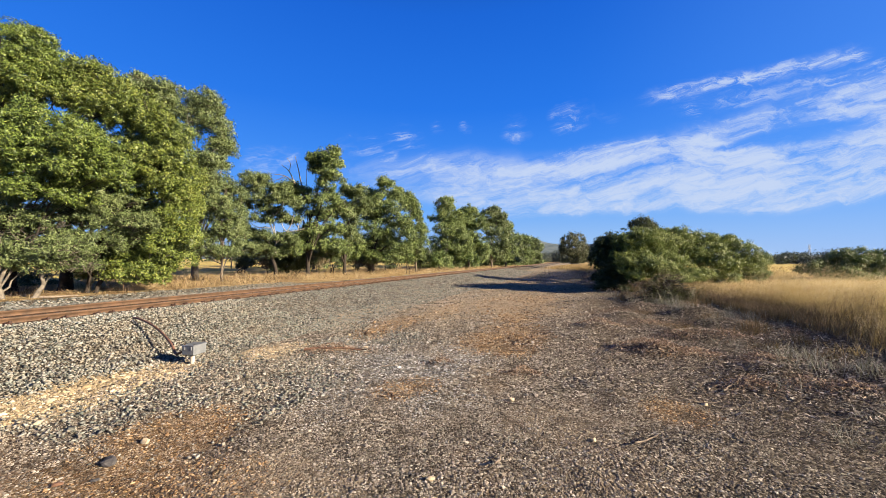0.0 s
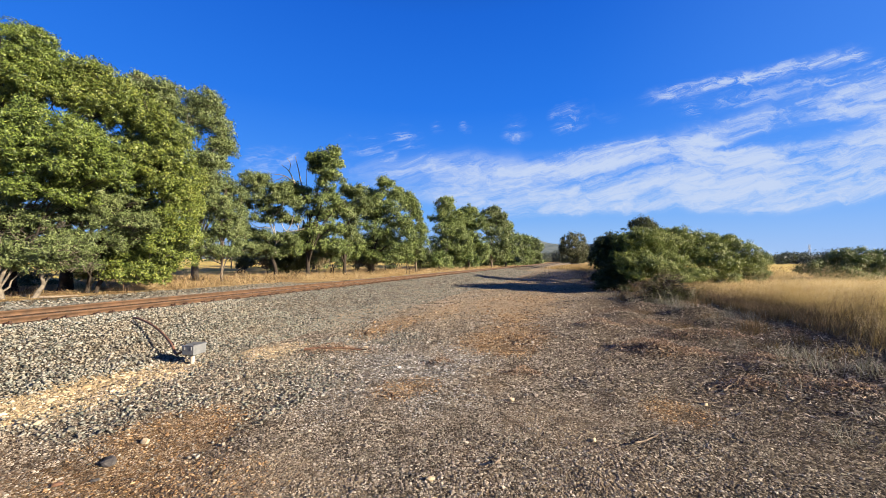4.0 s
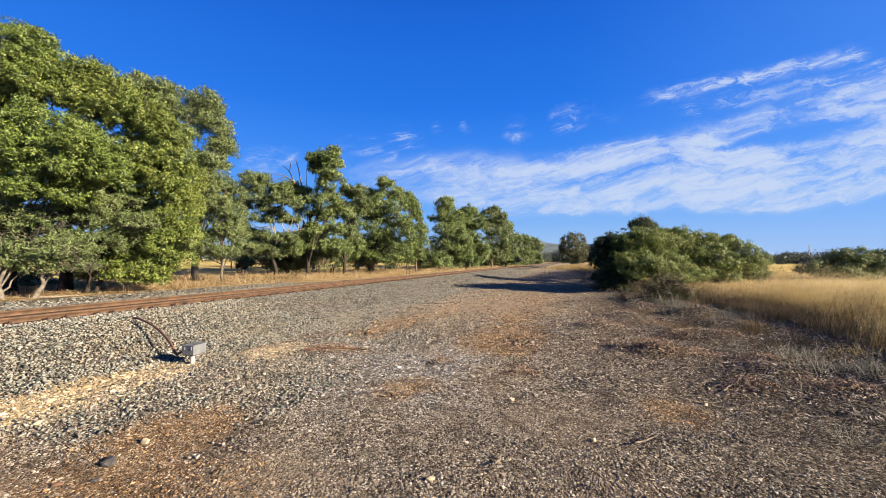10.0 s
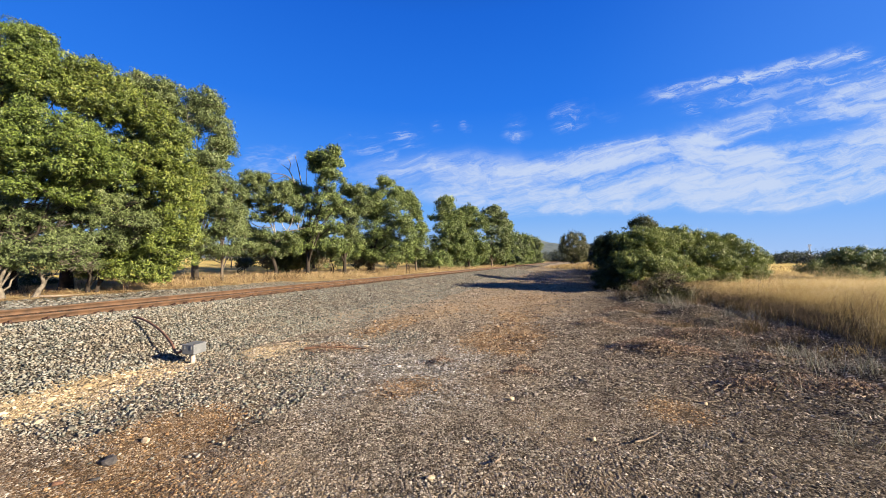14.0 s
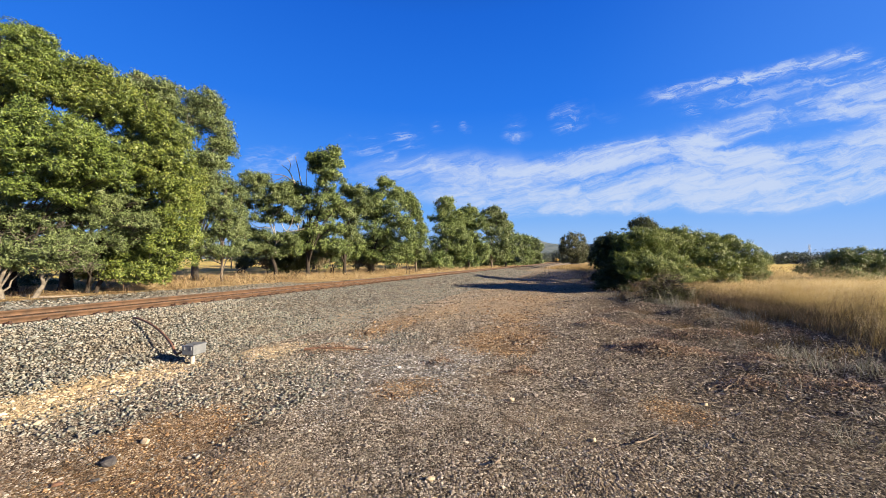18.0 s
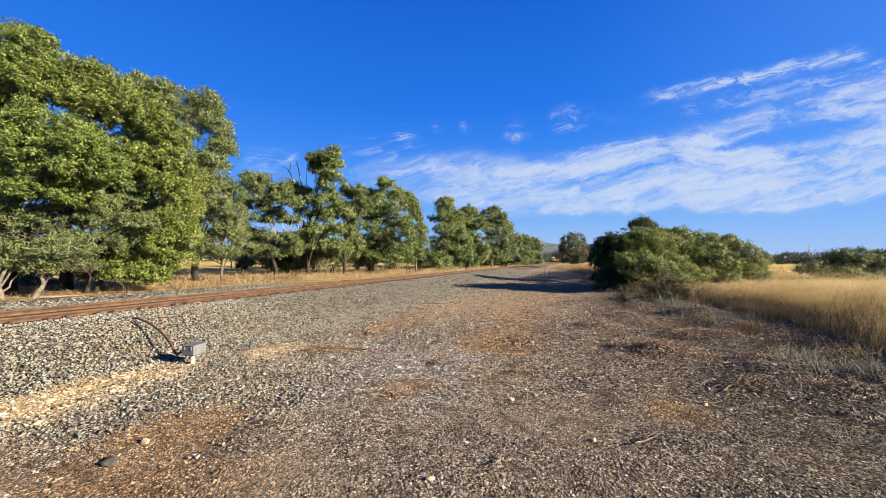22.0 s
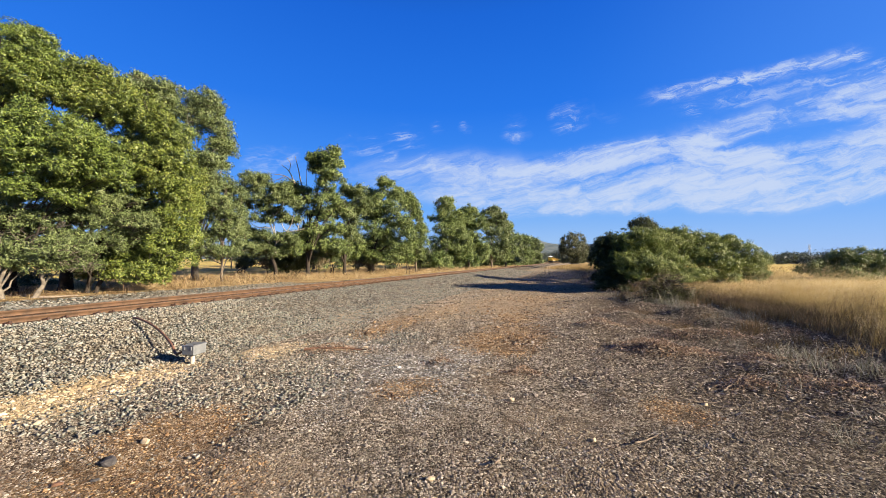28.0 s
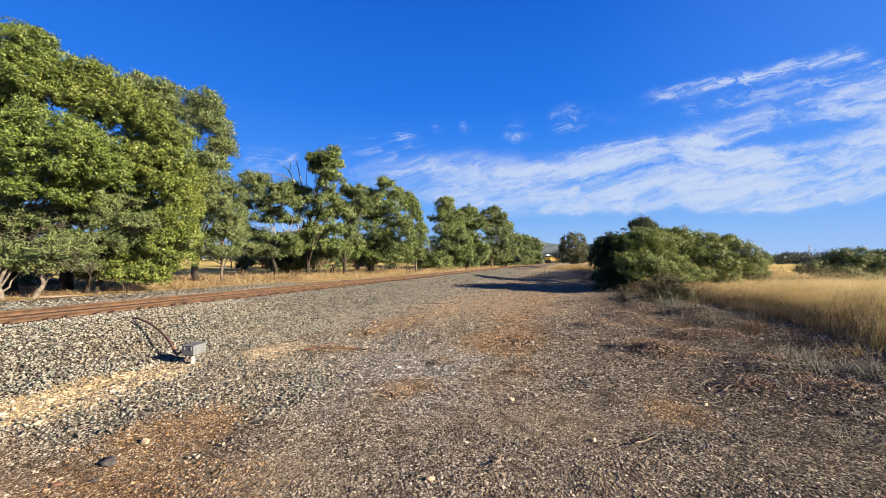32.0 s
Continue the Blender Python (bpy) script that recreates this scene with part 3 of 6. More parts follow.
def build_stones():
    rng = np.random.default_rng(5)
    near, far = ([], [], []), ([], [], [])
    for s0, s1, y0, y1, rho, size in ((0.35, 3.5, 2.0, 9.0, 1120, 0.036), (0.35, 3.8, 9.0, 18.0, 580, 0.043), (0.35, 4.0, 18.0, 48.0, 130, 0.07),
                                      (-4.6, -1.35, 4.0, 16.0, 190, 0.06), (-2.5, -1.35, 16.0, 48.0, 60, 0.08),
                                      (3.3, 5.6, 2.0, 9.0, 760, 0.027)):
        x, y = scatter(rng, s0, s1, y0, y1, rho)
        keep = patch_at(x, y, SAND_PATCHES) + 0.5 * hash_noise(x, y, 0.5, 7) < rng.uniform(-0.35, 0.45, len(x))
        if s0 > 3:
            keep &= patch_at(x, y, RUST_PATCHES) < rng.uniform(-0.4, 0.7, len(x))
            keep &= hash_noise(x, y, 0.8, 8) + 0.5 * hash_noise(x, y, 0.3, 9) > -0.25 + (across(x, y) - 3.9) * 0.32
        keep &= (x > -1.35 * y - 0.4) | (rng.random(len(x)) < 0.3)
        for store, val in zip(near if y0 < 4 else far, (x, y, size * rng.lognormal(0, 0.28, len(x)))):
            store.append(val[keep])
    stones("ballast_stones", *(np.concatenate(q) for q in near), MAT_BALLAST, "grey angular crushed ballast stones heaped beside the rails", 11)
    stones("ballast_stones", *(np.concatenate(q) for q in far), MAT_BALLAST, "grey angular crushed ballast along the far track", 16, False)
    # sand-coloured chips along the foot of the ballast
    x, y = scatter(rng, 2.4, 4.8, 1.6, 8.0, 2100)
    keep = (patch_at(x, y, SAND_PATCHES) + 0.6 * hash_noise(x, y, 0.5, 4) > rng.uniform(-0.8, 0.4, len(x)))
    stones("sand_chips", x[keep], y[keep], 0.022 * rng.lognormal(0, 0.4, keep.sum()), MAT_SANDROCK, "cream sandstone chips spilled along the ballast foot", 12, False)
    # gravel of the path
    groups = {"path": ([], [], []), "rust": ([], [], []), "pale": ([], [], [])}
    for y0, y1, half, rho, size in ((1.6, 3.4, 1.22, 6200, 0.0125), (3.4, 5.6, 1.22, 2300, 0.020), (5.6, 9.0, 1.22, 700, 0.029), (9.0, 16.0, 0.9, 170, 0.040), (16.0, 48.0, 0.5, 22, 0.065)):
        n = int((y1 * y1 - y0 * y0) * half * rho)
        y = np.sqrt(rng.uniform(y0 * y0, y1 * y1, n))
        x = rng.uniform(-half, half, n) * y
        s = across(x, y)
        keep = (s > 3.3 + 0.5 * hash_noise(x, y, 0.9, 6)) & (s < 11.2)
        bare = hash_noise(x, y, 1.4, 21) + 0.4 * hash_noise(x, y, 0.45, 22)
        keep &= rng.random(n) < np.clip(0.95 - 0.9 * np.clip(bare - 0.45, 0, 1), 0.3, 1)
        keep &= rng.random(n) < np.clip((10.2 - s) / 2.6, 0.12, 1)
        keep &= rng.random(n) > 0.35 * np.clip(patch_at(x, y, DUST_PATCHES) * 1.5, 0, 1)
        rust = patch_at(x, y, RUST_PATCHES) + 0.7 * hash_noise(x, y, 0.5, 32) > rng.uniform(-0.6, 0.8, n)
        sz = size * rng.lognormal(0, 0.33, n)
        pale = ~rust & (patch_at(x, y, ASH_PATCHES) + 0.7 * hash_noise(x, y, 0.5, 33) > rng.uniform(-0.5, 0.9, n))
        for key, pick in (("path", keep & ~rust & ~pale), ("rust", keep & rust), ("pale", keep & pale)):
            for store, val in zip(groups[key], (x, y, sz)):
                store.append(val[pick])
    for key, mat, label, seed in (("path", MAT_GRAVEL, "loose grey-brown gravel on the trodden path", 13), ("rust", MAT_RUSTROCK, "rust-orange ironstone gravel in patches on the path", 14), ("pale", MAT_PALEROCK, "pale ash-grey gravel where the path is worn", 17)):
        x, y, z = (np.concatenate(q) for q in groups[key])
        stones({"path": "path_gravel", "rust": "ironstone_gravel", "pale": "pale_gravel"}[key], x, y, z, mat, label, seed, False)
    # single larger stones
    n = 110
    y = np.sqrt(rng.uniform(3.5, 80, n))
    x = rng.uniform(-1.2, 0.9, n) * y
    keep = across(x, y) > 3.5
    stones("scattered_stones", x[keep], y[keep], rng.uniform(0.018, 0.036, keep.sum()), MAT_GRAVEL, "pale loose stones scattered over the path", 15)


build_stones()


# ---- track ----
def rail_mesh(side):
    """A flat-bottomed rail along the line; side is its distance from the centre."""
    prof = [(-0.062, -0.137), (0.062, -0.137), (0.062, -0.127), (0.012, -0.112), (0.010, -0.040), (0.034, -0.032), (0.034, -0.006), (0.028, 0.0),
            (-0.028, 0.0), (-0.034, -0.006), (-0.034, -0.032), (-0.010, -0.040), (-0.012, -0.112), (-0.062, -0.127)]
    ys = np.concatenate([np.arange(-25, 60, 2.5), np.arange(60, 620, 8.0)])
    sl = np.gradient(line_x(ys), ys)
    nrm = np.stack([np.ones_like(ys), -sl], -1) / np.sqrt(1 + sl * sl)[:, None]
    v = np.array([[(line_x(y) + n[0] * (side + px), y + n[1] * (side + px), RAIL_TOP + pz) for px, pz in prof] for y, n in zip(ys, nrm)])
    m = len(prof)
    f = [(i * m + j, i * m + (j + 1) % m, (i + 1) * m + (j + 1) % m, (i + 1) * m + j) for i in range(len(ys) - 1) for j in range(m)]
    return v.reshape(-1, 3), np.array(f), m


def build_track():
    track = tagged(new("railway_track"), "single rusty railway track on a ballast bed", "railway track")
    for side in (GAUGE / 2 + 0.034, -GAUGE / 2 - 0.034):
        v, f, m = rail_mesh(side)
        rail = np_part("rail", v, f, MAT_RAIL, track, "rust-brown steel rail with a worn running head")
        rail.data.materials.append(MAT_RAILHEAD)
        idx = np.zeros(len(f), np.int32)
        idx[np.arange(len(f)) % m == 7] = 1
        rail.data.polygons.foreach_set("material_index", idx)
    bm = bmesh.new()
    box(bm, (2.05, 0.22, 0.12), bevel=0.012)
    proto = part("sleeper", bm, MAT_SLEEPER, track)
    bm = bmesh.new()
    box(bm, (0.11, 0.07, 0.058), pose(0, 0, 0, 0, 14, 0), 0.012)
    cylinder(bm, 0.018, 0.085, pose(0.02, 0, 0.012))
    clip = part("rail_clip", bm, MAT_CLIP, proto)
    clip_me, sleeper_me = clip.data, proto.data
    bpy.data.objects.remove(clip), bpy.data.objects.remove(proto)
    rng = random.Random(3)
    y = -12.0
    turn = math.degrees(math.atan2(-SLOPE, 1))
    for i in range(250):
        y += 0.66 / NORM
        sl = new("sleeper", sleeper_me)
        sl.parent = track
        sl.matrix_basis = pose(float(line_x(y)), y, RAIL_TOP - 0.137 - 0.06 + rng.uniform(-0.004, 0.002), 0, 0, turn + rng.uniform(-0.6, 0.6))
        if y < 75:
            for sx in (GAUGE / 2 + 0.118, -GAUGE / 2 - 0.118):
                for sy in (-0.12, 0.12) if sx > 0 else (0.0,):
                    c = new("rail_clip", clip_me)
                    c.parent = sl
                    c.matrix_basis = pose(sx, sy + rng.uniform(-0.02, 0.02), 0.10, 0, 0, (0 if sx > 0 else 180) + rng.uniform(-12, 12))


build_track()


# ---- junction box ----
def build_junction_box():
    x, y = -3.02, 4.57
    z = float(ground_z(x, y))
    thing = tagged(new("junction_box"), "grey steel junction box on a short post beside the ballast", "junction box")
    thing.matrix_basis = pose(x - 0.03, y, z, 0, 0, -11)
    bm = bmesh.new()
    cylinder(bm, 0.027, 0.20, pose(0, 0, 0.02), n=20)
    part("post", bm, MAT_PIPE, thing, "pale plastic post", True)
    bm = bmesh.new()
    cylinder(bm, 0.034, 0.022, pose(0, 0, 0.108), n=20)
    part("collar", bm, MAT_GALV, thing, smooth=True)
    bm = bmesh.new()
    box(bm, (0.165, 0.185, 0.105), pose(0, 0.02, 0.172), 0.006)
    body = part("box_body", bm, MAT_GALV, thing)
    bm = bmesh.new()
    box(bm, (0.178, 0.198, 0.014), pose(0, 0.02, 0.231), 0.004)
    part("lid", bm, MAT_GALV, thing, "flat steel lid")
    for sx in (-0.06, 0.06):
        bm = bmesh.new()
        box(bm, (0.020, 0.008, 0.042), pose(sx * 0.8, -0.075, 0.20), 0.002)
        part("latch", bm, MAT_GALV, body)
    for sx in (-0.085, 0.085):
        bm = bmesh.new()
        cylinder(bm, 0.008, 0.006, pose(sx * 0.75, -0.05, 0.241), n=8)
        part("lid_screw", bm, MAT_CLIP, body)
    bm = bmesh.new()
    cylinder(bm, 0.018, 0.06, pose(-0.10, 0.03, 0.15, 0, 90, 0))
    part("cable_gland", bm, MAT_CLIP, thing, "black cable gland")
    cable = tagged(new("cable_hose"), "rust-brown cable hose rising from the box over the ballast", "cable hose")
    pts = [(-3.24, 4.66, 0.13), (-3.36, 4.72, 0.09), (-3.50, 4.85, 0.15), (-3.71, 5.05, 0.20), (-4.05, 5.35, 0.26), (-4.48, 5.70, 0.31), (-4.78, 5.90, 0.34), (-5.01, 6.05, 0.34)]
    pts = [(px, py, max(pz, float(ground_z(px, py)) + 0.03)) for px, py, pz in pts]
    line = spline(pts, 5)
    v, f = tube_arrays(line, [0.016] * len(line), 10)
    np_part("hose", v, f, MAT_HOSE, cable, smooth=True)


build_junction_box()


# ---- plants ----
def leaf_arrays(rng, pos, length, width, out, droop=0.4, rough=0.45):
    """One pointed leaf at each place; out is the way it faces."""
    n = len(pos)
    nr = out + rng.normal(size=(n, 3)) * rough
    ax = rng.normal(size=(n, 3))
    ax[:, 2] -= droop
    ax -= nr * (np.sum(ax * nr, 1) / np.sum(nr * nr, 1))[:, None]
    ax /= np.linalg.norm(ax, axis=1, keepdims=True) + 1e-9
    side = np.cross(ax, nr)
    side /= np.linalg.norm(side, axis=1, keepdims=True) + 1e-9
    ln = length * rng.uniform(0.6, 1.35, n)[:, None]
    wd = width * rng.uniform(0.7, 1.3, n)[:, None] * 0.5
    a, b = pos - ax * ln * 0.4, pos + ax * ln * 0.6
    v = np.stack([a + side * wd, b, a - side * wd], 1)
    return v.reshape(-1, 3), np.arange(n * 3).reshape(n, 3)


def field(p, scale, seed):
    """Smooth noise in space, -1 to 1."""
    q = np.asarray(p) / scale + seed * 7.31
    i = np.floor(q)
    f = q - i
    f = f * f * (3 - 2 * f)
    total = 0.0
    for c in range(8):
        o = np.array((c & 1, (c >> 1) & 1, c >> 2))
        h = np.sin((i + o) @ np.array((127.1, 311.7, 74.7)) + seed) * 43758.5453
        w = np.prod(np.where(o, f, 1 - f), axis=1)
        total = total + w * ((h - np.floor(h)) * 2 - 1)
    return total


def crown_points(rng, lobes, tuft, leaf, cover=0.8, flat=0.85, holes=-0.25, ragged=0.3, core=0.5, up=0.3):
    """Leaf places and facings: tufts of leaves round the lobes, with hollows between them and an uneven outline."""
    arr = np.array(lobes, float)
    seed = float(rng.uniform(1, 9))
    pos, out = [], []
    for i, l in enumerate(arr):
        for shell, share in ((1.0, 1.0), (0.6, core)):
            c, r = l[:3], l[3:] * shell
            area = 4 * math.pi * (((r[0] * r[1]) ** 1.6 + (r[0] * r[2]) ** 1.6 + (r[1] * r[2]) ** 1.6) / 3) ** (1 / 1.6)
            n = max(8, int(area / (tuft * tuft) * 0.62 * share))
            w = rng.normal(size=(n, 3))
            w /= np.linalg.norm(w, axis=1, keepdims=True)
            w = w[(w[:, 2] > -0.75) | (rng.random(n) < 0.3)]
            cen = c + w * r
            lump = field(cen, tuft * 3.6, seed)
            fine = field(cen, tuft * 1.7, seed + 3)
            cen = c + w * r * (0.90 + ragged * lump + 0.5 * ragged * fine + rng.normal(0, 0.06, len(w)))[:, None]
            keep = (lump + 0.6 * fine > holes) if shell == 1.0 else np.ones(len(w), bool)
            for j, o in enumerate(arr):
                if j != i:
                    keep &= (((cen - o[:3]) / (o[3:] * 0.72 * shell)) ** 2).sum(1) > 1
            cen, w = cen[keep], w[keep]
            if not len(cen):
                continue
            rt = tuft * rng.lognormal(-0.05, 0.28, len(cen))
            m = np.maximum(3, (cover * 3.6 * rt * rt / (leaf[0] * leaf[1] * 0.5))).astype(int)
            ids = np.repeat(np.arange(len(cen)), m)
            d = rng.normal(size=(len(ids), 3))
            d /= np.linalg.norm(d, axis=1, keepdims=True)
            d = d + w[ids] * 0.45 + np.array((0, 0, up))
            rad = rt[ids] * rng.random(len(ids)) ** 0.5
            pos.append(cen[ids] + d * rad[:, None] * np.array((1, 1, flat)))
            out.append(d)
    return np.concatenate(pos), np.concatenate(out)


def split_lobe(rng, lobe, count):
    """A lobe as a cluster of smaller lumps, spaced round its surface."""
    out, ways = [], []
    for i in range(count * 6):
        w = rng.normal(size=3)
        w /= np.linalg.norm(w)
        if w[2] < -0.8 or any(float(np.dot(w, o)) > 0.55 for o in ways):
            continue
        ways.append(w)
        k = rng.uniform(0.36, 0.52)
        out.append(tuple(np.array(lobe[:3]) + w * np.array(lobe[3:]) * (1.02 - k)) + tuple(np.array(lobe[3:]) * k * rng.uniform(0.9, 1.1, 3)))
        if len(out) == count:
            break
    return out


def limb_points(rng, a, b, wobble, n=6):
    a, b = np.array(a, float), np.array(b, float)
    pts = [a + (b - a) * t + np.array((rng.normal(), rng.normal(), rng.normal() * 0.5)) * wobble * math.sin(math.pi * t) + np.array((0, 0, 0.12)) * math.sin(math.pi * t) * np.linalg.norm(b - a) * 0.3
           for t in np.linspace(0, 1, n)]
    return [tuple(p) for p in pts]


def plant(name, label, category, base, lobes, leaf, bark, leafmat, seed, trunk_r=0.16, stems=1, tuft=0.35, cover=0.8, droop=0.4,
          limbs=10, twigs=0, lumps=0, group="", lean=(0.0, 0.0), flat=0.85, rise=0.85, taper=0.85, up=0.3, holes=-0.25, ragged=0.3, core=0.5):
    """A tree or bush: tapered stems, limbs that reach the lobes, and a crown of many leaves."""
    rng = np.random.default_rng(seed)
    x, y = base[:2]
    z = float(ground_z(x, y)) - 0.05
    thing = tagged(new(name), label, category, group)
    thing.matrix_basis = pose(x, y, z)
    o = np.array((x, y, z))
    lobes = [(l[0] - x, l[1] - y, l[2] - z, l[3], l[4], l[5]) for l in lobes]
    top = max(lobes, key=lambda l: l[2])
    for s in range(stems):
        off = rng.normal(0, 0.22 if stems > 1 else 0.0, 2)
        target = lobes[s % len(lobes)] if stems > 1 else top
        end = (target[0] * 0.75 * min(1, rise * 1.2), target[1] * 0.75 * min(1, rise * 1.2), target[2] * rise)
        mid = (off[0] * 1.4 + lean[0], off[1] * 1.4 + lean[1], end[2] * 0.4)
        q = spline([(off[0], off[1], 0), (off[0] * 1.2 + lean[0] * 0.4, off[1] * 1.2 + lean[1] * 0.4, end[2] * 0.18), mid, end], 5)
        r = [trunk_r * (1.25 if i == 0 else 1) * (1 - taper * i / (len(q) - 1)) + 0.012 for i in range(len(q))]
        v, f = tube_arrays(q, r, 9)
        np_part("trunk", v, f, bark, thing, smooth=True)
        for j in range(limbs // stems):
            l = lobes[rng.integers(len(lobes))]
            w = rng.normal(size=3)
            w /= np.linalg.norm(w)
            tip = np.array(l[:3]) + w * np.array(l[3:]) * 0.75
            k = min(len(q) - 2, max(2, int(rng.uniform(0.2, 0.85) * len(q))))
            if tip[2] < q[k][2] - 0.6:
                tip[2] = q[k][2] - 0.3
            lp = limb_points(rng, q[k], tip, min(0.2, 0.07 * float(np.linalg.norm(np.array(tip) - np.array(q[k])))))
            lr = [max(0.008, r[k] * 0.5 * (1 - 0.88 * t)) for t in np.linspace(0, 1, len(lp))]
            v, f = tube_arrays(lp, lr, 6)
            np_part("limb", v, f, bark, thing, smooth=True)
    if twigs:
        vs, fs, at = [], [], 0
        for j in range(twigs):
            l = lobes[rng.integers(len(lobes))]
            w = rng.normal(size=3)
            w /= np.linalg.norm(w)
            a = np.array(l[:3]) + w * np.array(l[3:]) * 0.4
            b = np.array(l[:3]) + (w + rng.normal(size=3) * 0.25) * np.array(l[3:]) * rng.uniform(0.75, 0.98)
            v, f = tube_arrays(limb_points(rng, a, b, 0.1, 4), (0.014, 0.011, 0.008, 0.004), 4)
            vs += v
            fs += [tuple(i + at for i in q) for q in f]
            at += len(v)
        tagged(np_part("twig_spray", vs, fs, bark, thing, "bare grey twigs"), kind="stuff")
    if lumps:
        lobes = [lump for l in lobes for lump in split_lobe(rng, l, lumps)]
    pos, out = crown_points(rng, lobes, tuft, leaf, cover, flat, holes, ragged, core, up)
    pos[:, 2] = np.maximum(pos[:, 2], 0.12)
    v, f = leaf_arrays(rng, pos, leaf[0], leaf[1], out, droop, 0.7)
    np_part("crown", v, f, leafmat, thing)
    return thing


def build_left_trees():
    fine = dict(flat=0.75, up=0.25, holes=-0.3, core=0.5)
    plant("peppermint_tree", "tall green tree with a dense crown behind a broader one", "tree", (-13.35, 11.50),
          [(-14.37, 11.19, 7.71, 1.07, 1.18, 1.07), (-16.68, 12.99, 8.75, 1.13, 1.54, 1.13), (-14.82, 11.60, 6.31, 0.93, 1.02, 0.93), (-13.58, 11.55, 7.95, 0.92, 1.01, 0.85), (-12.59, 11.26, 7.79, 0.50, 0.79, 0.72), (-14.60, 13.06, 8.83, 0.53, 1.03, 0.75), (-12.92, 11.40, 6.90, 0.95, 1.04, 0.69), (-12.04, 11.37, 6.74, 0.62, 0.76, 0.69), (-13.71, 11.49, 6.44, 0.83, 0.91, 0.64), (-15.86, 13.29, 7.25, 0.86, 1.18, 0.67), (-14.38, 11.56, 7.56, 0.74, 1.02, 0.92)],
          (0.070, 0.034), MAT_DARKBARK, MAT_LEAF_LIME, 1, 0.14, 1, 0.125, 0.62, 0.3, lumps=7, limbs=12, **fine)
    plant("peppermint_tree", "broad dense lime-green tree beside the track", "tree", (-11.82, 9.80),
          [(-10.84, 9.23, 4.48, 0.81, 0.89, 0.59), (-12.36, 10.53, 4.94, 0.84, 1.14, 0.61), (-10.43, 9.56, 4.75, 0.84, 0.92, 0.55), (-9.65, 9.52, 4.56, 0.68, 0.75, 0.52), (-8.82, 9.28, 4.03, 0.62, 0.68, 0.50), (-10.05, 10.58, 4.42, 0.64, 0.88, 0.52), (-10.86, 9.40, 3.81, 0.82, 0.91, 0.57), (-9.97, 9.38, 3.73, 0.82, 0.91, 0.60), (-9.27, 9.47, 3.54, 0.73, 0.80, 0.51), (-10.54, 10.77, 3.85, 0.75, 1.02, 0.53), (-8.65, 9.54, 3.60, 0.46, 0.57, 0.52), (-11.80, 9.21, 4.40, 0.88, 0.97, 0.88), (-10.16, 9.18, 3.05, 0.67, 0.74, 0.32), (-11.60, 10.48, 3.30, 0.70, 0.95, 0.33), (-9.70, 9.56, 2.97, 0.58, 0.64, 0.31)],
          (0.062, 0.032), MAT_DARKBARK, MAT_LEAF_LIME, 71, 0.08, 1, 0.11, 0.66, 0.3, lumps=7, limbs=14, twigs=40, rise=0.7, **fine)
    plant("twiggy_tree", "half-bare olive tree with grey forked stems below taller crowns", "tree", (-10.82, 9.35),
          [(-11.18, 9.72, 2.41, 0.59, 0.65, 0.47), (-12.56, 10.92, 2.55, 0.60, 0.82, 0.47), (-10.63, 10.07, 2.34, 0.58, 0.64, 0.42), (-11.05, 10.03, 1.72, 0.74, 0.81, 0.42), (-9.99, 9.78, 1.56, 0.56, 0.62, 0.34), (-11.53, 9.90, 1.60, 0.51, 0.56, 0.41), (-12.93, 11.10, 1.64, 0.51, 0.70, 0.42), (-12.40, 9.87, 2.20, 0.79, 1.04, 0.95), (-10.74, 9.98, 1.22, 0.64, 0.70, 0.22), (-9.82, 10.04, 1.14, 0.48, 0.53, 0.22)],
          (0.060, 0.026), MAT_GREYBARK, MAT_LEAF_OLIVE, 72, 0.06, 3, 0.13, 0.55, 0.2, limbs=15, twigs=330, rise=0.55, taper=0.7, **fine)
    plant("understorey_tree", "olive grey-green small tree in the shade of taller crowns", "tree", (-10.69, 11.10),
          [(-10.25, 10.60, 2.51, 0.61, 0.67, 0.41), (-11.41, 11.80, 2.65, 0.61, 0.84, 0.41), (-9.87, 11.09, 2.28, 0.60, 0.66, 0.39), (-9.80, 11.15, 2.97, 0.50, 0.55, 0.28), (-8.91, 10.87, 2.36, 0.45, 0.50, 0.35), (-9.90, 12.07, 2.48, 0.45, 0.62, 0.35), (-9.92, 10.80, 1.76, 0.59, 0.64, 0.31), (-10.61, 10.57, 1.99, 0.51, 0.56, 0.30), (-10.67, 11.28, 3.20, 0.54, 0.59, 0.29), (-11.81, 12.48, 3.40, 0.54, 0.74, 0.29), (-9.50, 11.16, 1.90, 0.46, 0.51, 0.28)],
          (0.060, 0.028), MAT_DARKBARK, MAT_LEAF_OLIVE, 74, 0.05, 2, 0.13, 0.55, 0.2, limbs=12, twigs=160, rise=0.7, **fine)
